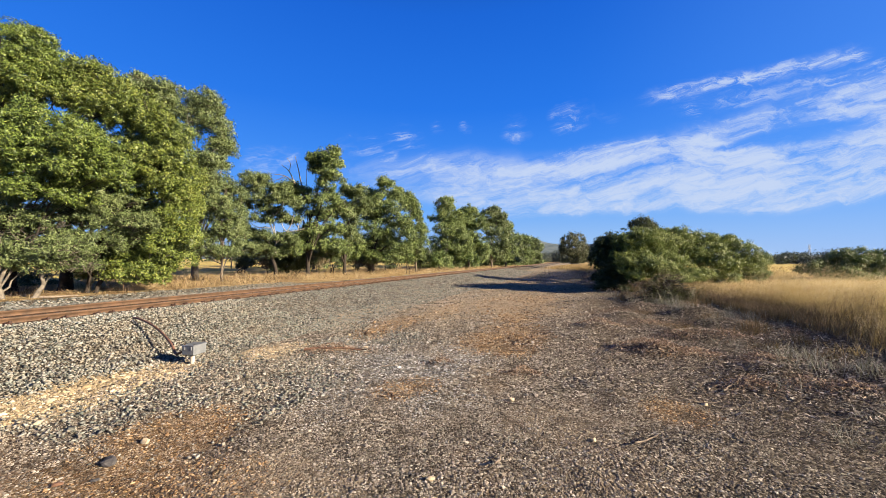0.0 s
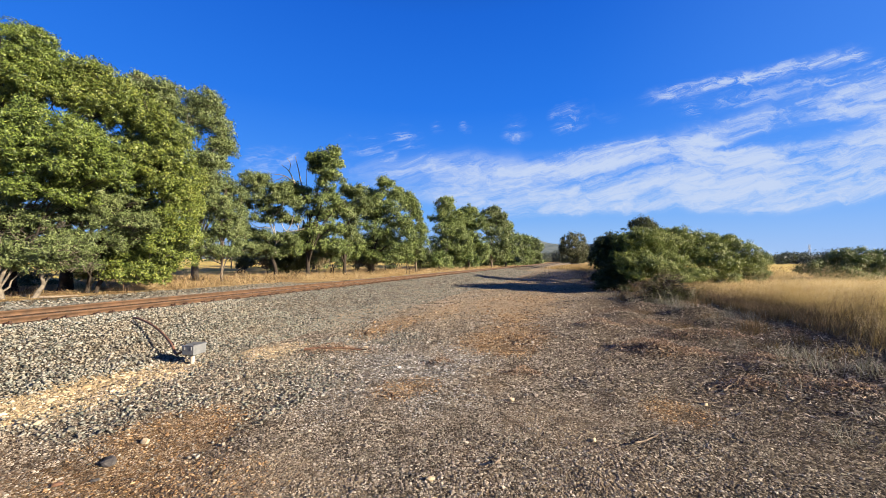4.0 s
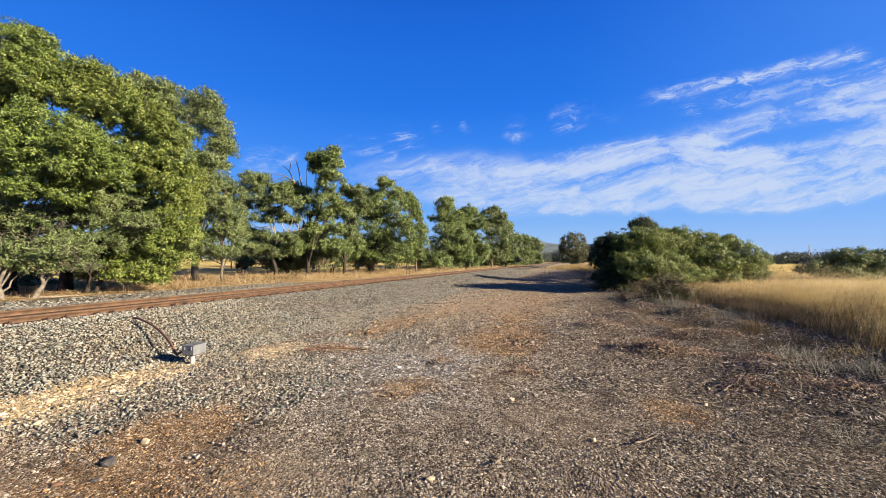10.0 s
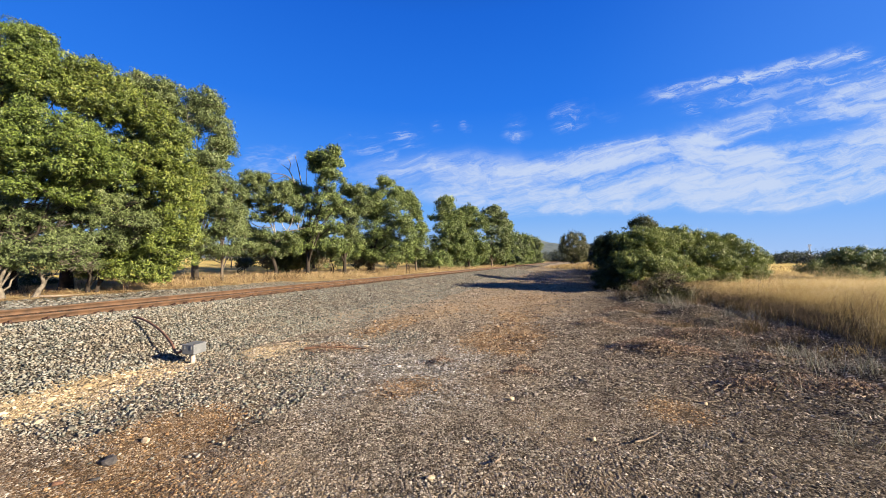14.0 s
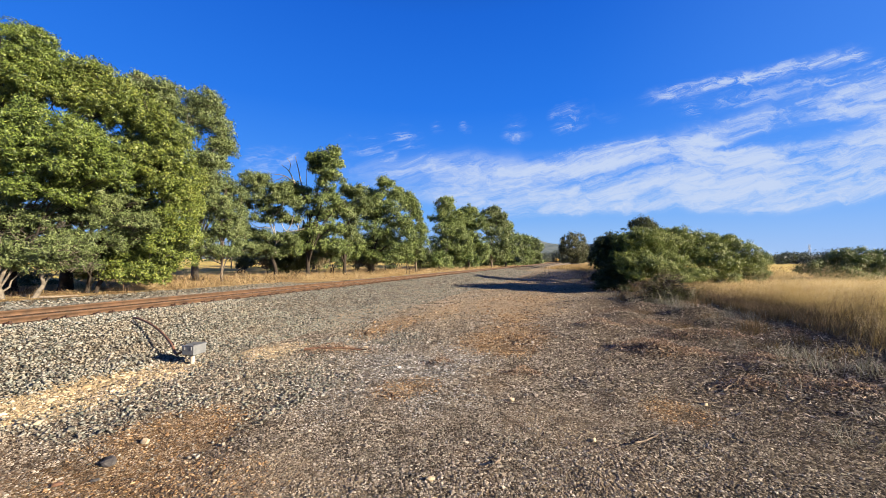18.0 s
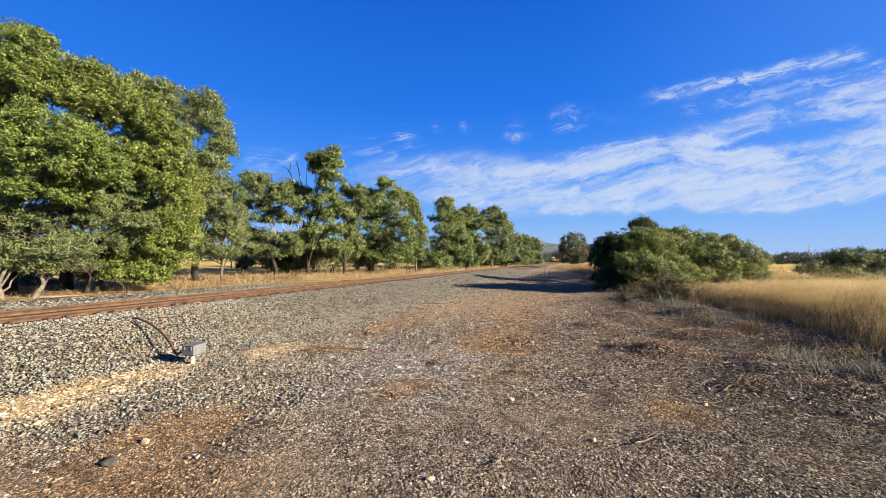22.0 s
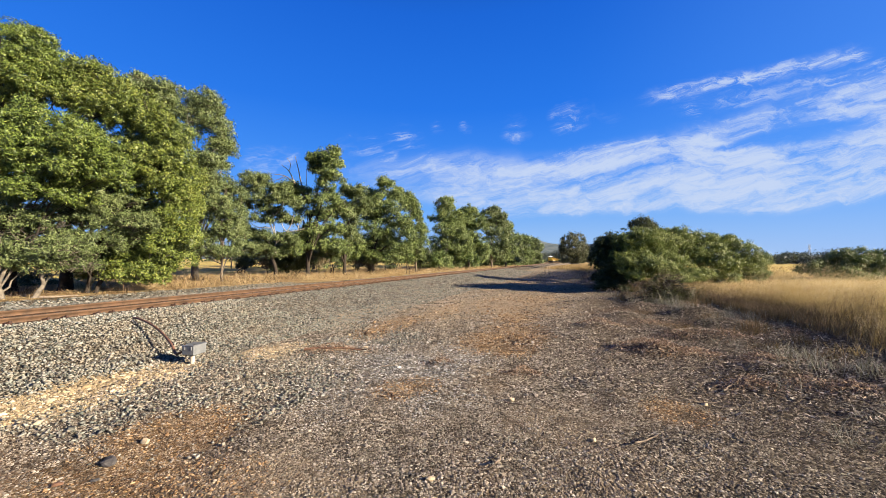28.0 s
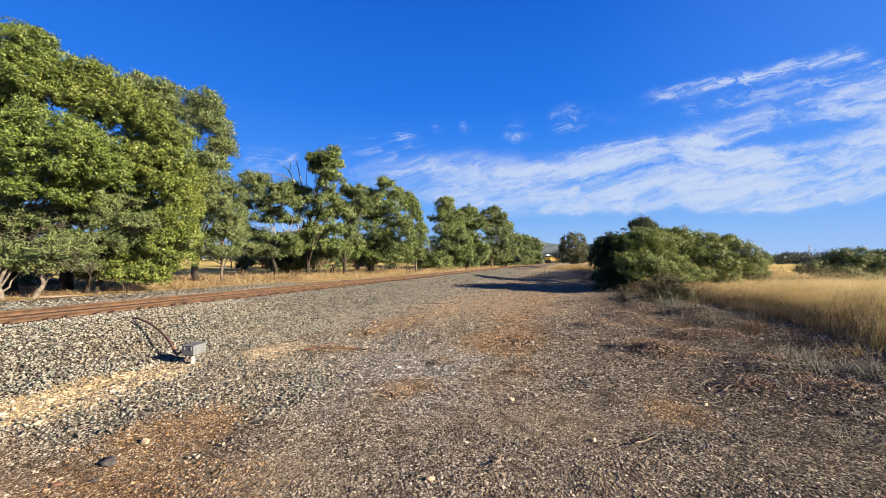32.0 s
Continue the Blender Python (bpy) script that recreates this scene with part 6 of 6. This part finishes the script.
def build_grass():
    rng = np.random.default_rng(77)
    xs, ys, hs, ws = [], [], [], []
    for y0, y1, s0, s1, rho, wd in ((2.5, 9.0, 11.0, 15.5, 900, 0.0034), (9.0, 16.0, 11.0, 21, 300, 0.0065), (16.0, 40.0, 12, 40, 34, 0.02), (40, 90, 12, 110, 2.2, 0.08)):
        x, y = scatter(rng, s0, s1, y0 + 4, y1 + 5, rho)
        s = across(x, y)
        keep = (y > 0.6) & (s > 11.9 + 0.7 * hash_noise(x, y, 1.3, 41) + 0.35 * hash_noise(x, y, 0.4, 40)) & (hash_noise(x, y, 0.5, 42) + rng.random(len(x)) > 0.1)
        xs.append(x[keep]), ys.append(y[keep]), ws.append(np.full(keep.sum(), wd))
        near = np.clip((14.5 - y[keep]) / 9, 0, 1)
        hs.append(np.clip(0.24 + (s[keep] - 11.4) * 0.26, 0.16, 0.31 + 0.55 * near) * (1 + 0.12 * hash_noise(x, y, 2.0, 43)[keep] + 0.18 * hash_noise(x, y, 0.6, 45)[keep]))
    x, y, h, w = (np.concatenate(q) for q in (xs, ys, hs, ws))
    blades("tall_dry_grass", x, y, h, w, MAT_STRAW, "tall blond dry grass bordering the gravel", 51, 0.55, (0.38, 0.0))
    # dense dark stems stand in for the shaded strip below the grass
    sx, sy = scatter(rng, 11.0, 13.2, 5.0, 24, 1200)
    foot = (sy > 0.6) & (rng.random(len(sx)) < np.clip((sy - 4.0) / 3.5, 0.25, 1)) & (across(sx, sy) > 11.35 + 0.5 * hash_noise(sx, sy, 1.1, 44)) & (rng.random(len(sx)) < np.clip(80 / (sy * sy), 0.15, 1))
    blades("grass_stems", sx[foot], sy[foot], 0.34 * np.ones(foot.sum()), 0.005, MAT_STEM, "brown stems at the grass foot, dark in place of its shade", 55, 0.5, (0.25, 0.0))
    # reddish stalks leaning through the stand
    rx, ry = scatter(rng, 12.0, 14.6, 6.0, 22, 70)
    stalk = (ry > 0.6) & (rng.random(len(rx)) < np.clip(60 / (ry * ry), 0.2, 1)) & (across(rx, ry) > 11.95 + 0.5 * hash_noise(rx, ry, 1.3, 41)) & (hash_noise(rx, ry, 0.9, 46) > -0.1)
    blades("grass_stalks", rx[stalk], ry[stalk], 0.74 * np.ones(stalk.sum()), 0.006, MAT_STEM, "reddish-brown stalks leaning through the blond grass", 57, 0.3, (0.5, 0.0))
    # fine seed plumes over the near stand
    pick = rng.random(len(x)) < np.where(y < 13, 0.42, 0.16)
    x, y, h = x[pick], y[pick], h[pick]
    rep = 7
    x, y, h = (np.repeat(q, rep) for q in (x, y, h))
    n = len(x)
    rise = rng.uniform(0.5, 1.15, n) + np.where(y < 12, 0.26, 0.06) * np.abs(rng.normal(size=n))
    pos = np.stack([x + 0.34 * h * rise + rng.normal(0, 0.07, n), y + rng.normal(0, 0.10, n), ground_z(x, y) + h * rise], -1)
    v, f = leaf_arrays(rng, pos, 0.026, 0.0055, np.tile((0.5, -0.4, 0.4), (n, 1)), -0.8)
    tagged(np_part("grass_plumes", v, f, MAT_PLUME), "fine sandy seed plumes on the tall dry grass", "grass", "", "stuff")
    # grey dead tufts at its foot
    xs, ys = [], []
    for i in range(140):
        cx, cy = on_line(9.6 + 2.3 * rng.random() ** 0.8, 4.5 + 17 * rng.random() ** 1.3)
        m = rng.integers(8, 30)
        xs.append(cx + rng.normal(0, 0.06, m)), ys.append(cy + rng.normal(0, 0.06, m))
    x, y = np.concatenate(xs), np.concatenate(ys)
    keep = y > 0.6
    blades("dead_grass", x[keep], y[keep], 0.19 * rng.lognormal(0, 0.35, keep.sum()), 0.0035, MAT_GREYSTRAW, "grey brittle dead grass on dark litter", 52, 0.95)
    # tussocks of their own at the foot of the grass
    # the lowest brown ones are added as dark patches of shade
    for i, (cx, cy, hgt, dark, count) in enumerate(((5.50, 11.32, 0.5, 1, 320), (6.61, 12.33, 0.65, 1, 380), (4.24, 6.53, 0.26, 1, 150), (5.83, 9.73, 0.28, 0, 80), (6.02, 8.90, 0.40, 1, 220), (5.81, 7.60, 0.24, 0, 80),
                                                      (5.18, 6.23, 0.36, 1, 200), (4.35, 4.69, 0.24, 0, 70), (4.04, 4.06, 0.22, 0, 80), (5.15, 4.69, 0.26, 2, 40), (4.39, 3.84, 0.22, 0, 80), (7.34, 10.08, 0.45, 1, 220), (5.20, 7.39, 0.16, 1, 130), (4.71, 6.05, 0.18, 1, 140), (4.63, 5.29, 0.16, 1, 130), (4.23, 7.08, 0.15, 1, 120), (5.13, 5.35, 0.2, 1, 140), (4.62, 4.45, 0.18, 1, 130), (4.59, 8.53, 0.16, 1, 120), (5.26, 8.36, 0.2, 0, 60), (6.10, 7.39, 0.24, 0, 70), (5.25, 10.33, 0.5, 0, 50), (5.77, 10.08, 0.45, 0, 60), (5.82, 9.29, 0.4, 0, 60), (5.02, 11.02, 0.45, 0, 40))):
        count = int(count * (1.2 if dark == 0 else 1))
        gx, gy = cx + rng.normal(0, 0.12, count), cy + rng.normal(0, 0.09, count)
        blades("grass_tussock", gx, gy, hgt * (1.1 if dark == 0 else 1) * np.ones(count), 0.0045, (MAT_GREYSTRAW, MAT_STEM, MAT_STRAW)[dark], ("bleached grey tussock of dead grass", "brown bristly tussock of dying grass; low ones stand in for shade", "blond tussock of dry grass beside the gravel")[dark], 300 + i, 0.8, kind="", category="tussock")
    # long arching leaves round the half-dead bush
    gx, gy = 6.42 + rng.normal(0, 0.30, 520), 10.5 + rng.normal(0, 0.26, 520)
    blades("grass_tussock", gx, gy, 0.82 * rng.uniform(0.5, 1.0, 520), 0.012, MAT_LEAF_GREY, "grey-green tussock of long arching leaves", 398, 0.75, (0.1, -0.15), kind="", category="tussock")
    # verge beyond the rails
    x, y = scatter(rng, -12.0, -2.4, 8, 80, 60)
    s = across(x, y)
    keep = rng.random(len(x)) < np.clip((-s - 4.8 + 2.3 * np.clip((y - 12) / 12, 0, 1)) / 1.2, 0, 1)
    blades("verge_grass", x[keep], y[keep], np.clip(0.26 + 0.34 * hash_noise(x, y, 1.4, 47) + 0.24 * hash_noise(x, y, 0.5, 48), 0.05, 0.75)[keep], 0.002 + 0.0004 * y[keep], MAT_VERGE, "short golden dry grass below the trees", 53, 1.3)
    x, y = scatter(rng, -9.5, -4.7, 8, 60, 46)
    keep = hash_noise(x, y, 1.3, 49) + 0.4 * hash_noise(x, y, 0.4, 50) > 0.1
    blades("verge_weeds", x[keep], y[keep], np.clip(0.25 + 0.2 * hash_noise(x, y, 0.8, 51), 0.1, 0.5)[keep], 0.004 + 0.0007 * y[keep], MAT_STEM, "brown dead weeds in the golden verge", 56, 1.0)
    # mounds far ahead
    n = 7000
    x, y = rng.normal(18.7, 1.3, n), rng.normal(51, 3.0, n)
    blades("mound_grass", x, y, 0.5 * np.ones(n), 0.04, MAT_STRAW, "blond grass on a low mound", 54)


build_grass()


build_ground_things()

# ---- distance ----
def build_distance():
    # scrub colours of the hills carry the distance haze as blue-grey
    m, k = material("hazed_hill_scrub")
    co = k.add("ShaderNodeTexCoord").outputs["Object"]
    finish(k, k.mix(k.smooth(k.noise(co, 0.035, 6.0, 0.75), 0.42, 0.58), (0.05, 0.078, 0.095), (0.12, 0.15, 0.16)), 1.0)
    az = np.linspace(-70, 70, 141)
    rows = []
    for r, hfac in ((1500, 0.0), (1700, 0.5), (1900, 0.85), (2050, 1.0), (2300, 0.7)):
        for a in az:
            hgt = (62 if a < 0 else 88) + 20 * math.cos((a - 13.5) * 0.55) + 7 * math.sin(a * 1.9) + 3 * math.sin(a * 4.3 + 2)
            hgt *= 1.14 if a < 26 else max(0.08, 1 - (a - 26) / 6)
            rows.append((r * math.sin(radians(a)), r * math.cos(radians(a)), -4 + hgt * hfac))
    n = len(az)
    f = [(i * n + j, i * n + j + 1, (i + 1) * n + j + 1, (i + 1) * n + j) for i in range(4) for j in range(n - 1)]
    tagged(np_part("hills", rows, f, m, smooth=True), "low blue-grey wooded hills on the horizon", "hills", "", "structure")
    # far woods: many small clumps of leaves
    rng = np.random.default_rng(91)
    for name, a0, a1, d0, d1, cnt, hg in (("far_woods", 37, 58, 210, 260, 90, 4.6), ("far_woods", -52, 8, 110, 170, 120, 5.6), ("far_woods", 14.5, 24, 330, 420, 30, 9)):
        pos, out = [], []
        for i in range(cnt):
            a, d = radians(rng.uniform(a0, a1)), rng.uniform(d0, d1)
            x, y = d * math.sin(a), d * math.cos(a)
            z, hh = float(ground_z(x, y)), hg * rng.uniform(0.6, 1.1)
            p, o = crown_points(rng, [(x, y, z + hh * 0.5, hh * 0.7, hh * 0.6, hh * 0.5)], hh * 0.26, (0.95, 0.6), 0.6, ragged=0.2)
            pos.append(p), out.append(o)
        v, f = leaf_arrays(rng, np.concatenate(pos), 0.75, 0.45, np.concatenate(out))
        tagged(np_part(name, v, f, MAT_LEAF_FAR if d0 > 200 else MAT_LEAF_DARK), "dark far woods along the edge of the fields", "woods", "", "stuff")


build_distance()


def build_fence():
    """Post and wire fence along the paddock beyond the trees."""
    fence = tagged(new("paddock_fence"), "weathered post and wire fence along the paddock", "fence")
    rng = random.Random(12)
    tops = []
    for i in range(26):
        x, y = on_line(-24.0, 22 + i * 3.8)
        x, y = float(x), float(y)
        z = float(ground_z(x, y))
        bm = bmesh.new()
        cylinder(bm, 0.06, 1.25, pose(0, 0, 0.55, rng.uniform(-3, 3), rng.uniform(-3, 3), 0), 0.05, 8)
        ob = part("post", bm, MAT_GREYBARK, fence)
        ob.matrix_basis = pose(x, y, z)
        tops.append((x, y, z))
    for h in (0.35, 0.7, 1.05):
        v, f = tube_arrays([(x, y, z + h) for x, y, z in tops], [0.008] * len(tops), 4)
        np_part("wire", v, f, MAT_GALV, fence)


build_fence()


def build_pylon():
    thing = tagged(new("power_pylon"), "grey lattice power pylon far across the fields", "pylon")
    x, y = 552.3, 560.0
    thing.matrix_basis = pose(x, y, float(ground_z(x, y)), 0, 0, 20)
    hgt = 27.0

    def bar(name, a, b, r=0.16):
        r *= 0.95
        v, f = tube_arrays([a, b], [r, r], 5)
        np_part(name, v, f, MAT_PYLON, thing)
    half = lambda z: 2.6 - 2.1 * min(z, 20) / 20
    for sx in (-1, 1):
        for sy in (-1, 1):
            bar("leg", (sx * half(0), sy * half(0), 0), (sx * half(20), sy * half(20), 20), 0.2)
            bar("leg", (sx * 0.5, sy * 0.5, 20), (sx * 2.2, sy * 0.3, hgt), 0.2)
    for i in range(6):
        z0, z1 = i * 3.33, i * 3.33 + 3.33
        for s in (-1, 1):
            bar("brace", (-half(z0), s * half(z0), z0), (half(z1), s * half(z1), z1))
            bar("brace", (half(z0), s * half(z0), z0), (-half(z1), s * half(z1), z1))
    for z, w in ((21, 4.5), (24.5, 5.2)):
        bar("crossarm", (-w, 0, z), (w, 0, z), 0.22)


build_pylon()


# ---- train ----
def paint(name, col, dirt):
    return worn(name, col, dirt, 0.8, 0.45, 0.0, 0.03)


MAT_YELLOW = paint("yellow_engine_paint", (0.72, 0.47, 0.04), (0.58, 0.37, 0.05))
MAT_WHITE = paint("white_roof_paint", (0.78, 0.77, 0.72), (0.62, 0.60, 0.55))
MAT_BLACK = worn("black_underframe", (0.03, 0.03, 0.03), (0.06, 0.05, 0.04), 2.0, 0.7)
MAT_TAN = paint("yellow_wagon_paint", (0.66, 0.44, 0.07), (0.48, 0.31, 0.08))
MAT_LAMP, _k = material("headlight_glow")
_e = _k.add("ShaderNodeEmission")
_e.inputs[0].default_value, _e.inputs[1].default_value = (1.0, 0.95, 0.8, 1), 6.0
_k.put(_k.add("ShaderNodeOutputMaterial").inputs[0], _e.outputs[0])
MAT_GLASS, _k = material("dark_cab_glass")
finish(_k, (0.02, 0.025, 0.03), 0.08, 0.0, None, 0.6)


def bogies(thing, at, axles, r=0.45):
    for y in at:
        bm = bmesh.new()
        box(bm, (2.0, axles * 1.5 + 0.4, 0.35), pose(0, y, 0.62), 0.05)
        bogie = part("bogie", bm, MAT_BLACK, thing, "black bogie frame")
        for i in range(axles):
            bm = bmesh.new()
            yy = y + (i - (axles - 1) / 2) * 1.5
            for sx in (-1, 1):
                cylinder(bm, r, 0.12, pose(sx * 0.56, yy, r, 0, 90, 0), n=20)
            cylinder(bm, 0.08, 1.2, pose(0, yy, r, 0, 90, 0), n=8)
            part("wheelset", bm, MAT_BLACK, bogie, smooth=False)


def build_locomotive():
    """Nose at -y end; the origin at rail level in the middle."""
    t = tagged(new("locomotive"), "yellow diesel locomotive with a white cab roof on the track", "locomotive")
    specs = (("underframe", (2.6, 16.4, 0.35), (0, 0, 1.15), MAT_BLACK, 0.05), ("nose", (2.5, 1.7, 1.5), (0, -7.3, 2.0), MAT_YELLOW, 0.22), ("cab", (2.75, 2.6, 2.1), (0, -5.3, 2.35), MAT_YELLOW, 0.12),
             ("cab_roof", (2.75, 2.9, 0.42), (0, -5.4, 3.6), MAT_WHITE, 0.16), ("engine_hood", (1.9, 11.4, 2.1), (0, 1.9, 2.37), MAT_YELLOW, 0.12), ("hood_roof", (1.7, 11.0, 0.22), (0, 1.9, 3.5), MAT_WHITE, 0.08),
             ("fuel_tank", (2.3, 3.8, 0.6), (0, 0.3, 0.72), MAT_BLACK, 0.12), ("radiator", (2.2, 2.6, 0.6), (0, 6.0, 3.45), MAT_BLACK, 0.06), ("coupler", (0.3, 0.9, 0.3), (0, -8.6, 0.95), MAT_BLACK, 0.05),
             ("snow_plough", (2.5, 0.25, 0.6), (0, -8.15, 0.6), MAT_BLACK, 0.05))
    for name, size, at, mat, bev in specs:
        bm = bmesh.new()
        box(bm, size, pose(*at), bev)
        part(name, bm, mat, t)
    for sx in (-0.62, 0.62):
        bm = bmesh.new()
        box(bm, (1.05, 0.06, 0.75), pose(sx, -6.62, 3.05, -6, 0, 0), 0.03)
        part("windscreen", bm, MAT_GLASS, t, "dark windscreen pane")
        bm = bmesh.new()
        box(bm, (0.05, 1.1, 0.7), pose(1.38 if sx > 0 else -1.38, -5.3, 2.95), 0.02)
        part("side_window", bm, MAT_GLASS, t)
        bm = bmesh.new()
        cylinder(bm, 0.16, 0.06, pose(sx * 0.3, -6.9, 3.62, 90, 0, 0))
        part("headlight", bm, MAT_LAMP, t, "lit white headlight")
        for y in np.arange(-4.0, 8.0, 1.6):
            bm = bmesh.new()
            cylinder(bm, 0.025, 1.0, pose(1.28 if sx > 0 else -1.28, y, 1.8), n=6)
            part("handrail_post", bm, MAT_WHITE, t)
        bm = bmesh.new()
        box(bm, (0.04, 12.0, 0.04), pose(1.28 if sx > 0 else -1.28, 1.8, 2.3))
        part("handrail", bm, MAT_WHITE, t)
    bogies(t, (-5.2, 5.2), 3, 0.5)
    return t


def build_wagon():
    t = tagged(new("hopper_wagon"), "dusty yellow bulk wagon behind the locomotive", "wagon", "wagons of the train")
    bm = bmesh.new()
    vs = [bm.verts.new(p) for p in [(sx * w, y, z) for y0 in (-1, 1) for (w, y, z) in ((0.9, y0 * 4.6, 1.2), (1.4, y0 * 5.8, 2.0), (1.4, y0 * 5.8, 3.3)) for sx in (-1, 1)]]
    for a, b, c, d in ((0, 1, 3, 2), (2, 3, 5, 4), (6, 8, 9, 7), (8, 10, 11, 9), (0, 2, 8, 6), (2, 4, 10, 8), (1, 7, 9, 3), (3, 9, 11, 5), (4, 5, 11, 10), (0, 6, 7, 1)):
        bm.faces.new((vs[a], vs[b], vs[c], vs[d]))
    body = part("hopper_body", bm, MAT_TAN, t)
    for y in np.linspace(-5.4, 5.4, 8):
        for sx in (-1, 1):
            bm = bmesh.new()
            box(bm, (0.08, 0.1, 1.3), pose(sx * 1.43, y, 2.65), 0.01)
            part("rib", bm, MAT_TAN, body)
    bm = bmesh.new()
    box(bm, (2.2, 12.4, 0.3), pose(0, 0, 1.05), 0.03)
    part("underframe", bm, MAT_BLACK, t)
    bogies(t, (-4.4, 4.4), 2)
    return t


def train_pose(y):
    """Pose at rail level of a vehicle whose middle is level with y."""
    d = 2.0
    sl = float(line_x(y + d) - line_x(y - d)) / (2 * d)
    return pose(float(line_x(y)), y, RAIL_TOP, 0, 0, -math.degrees(math.atan(sl)))


loco = build_locomotive()
wagon = build_wagon()
wagons = [wagon] + [copy_thing(wagon, pose(0, 0, 0)) for _ in range(19)]


def motions():
    times = [0, 4, 8, 12, 14, 16, 18, 20, 22, 24, 26, 28, 30, 32]
    nose = lambda t: 165 + 12.2 * (32 - t)
    walk(loco, [(t, train_pose(nose(t) + 8.2 / 1.05)) for t in times])
    for i, w in enumerate(wagons):
        walk(w, [(t, train_pose(nose(t) + (16.4 + 7.0 + i * 13.4) / 1.05)) for t in times])


motions()
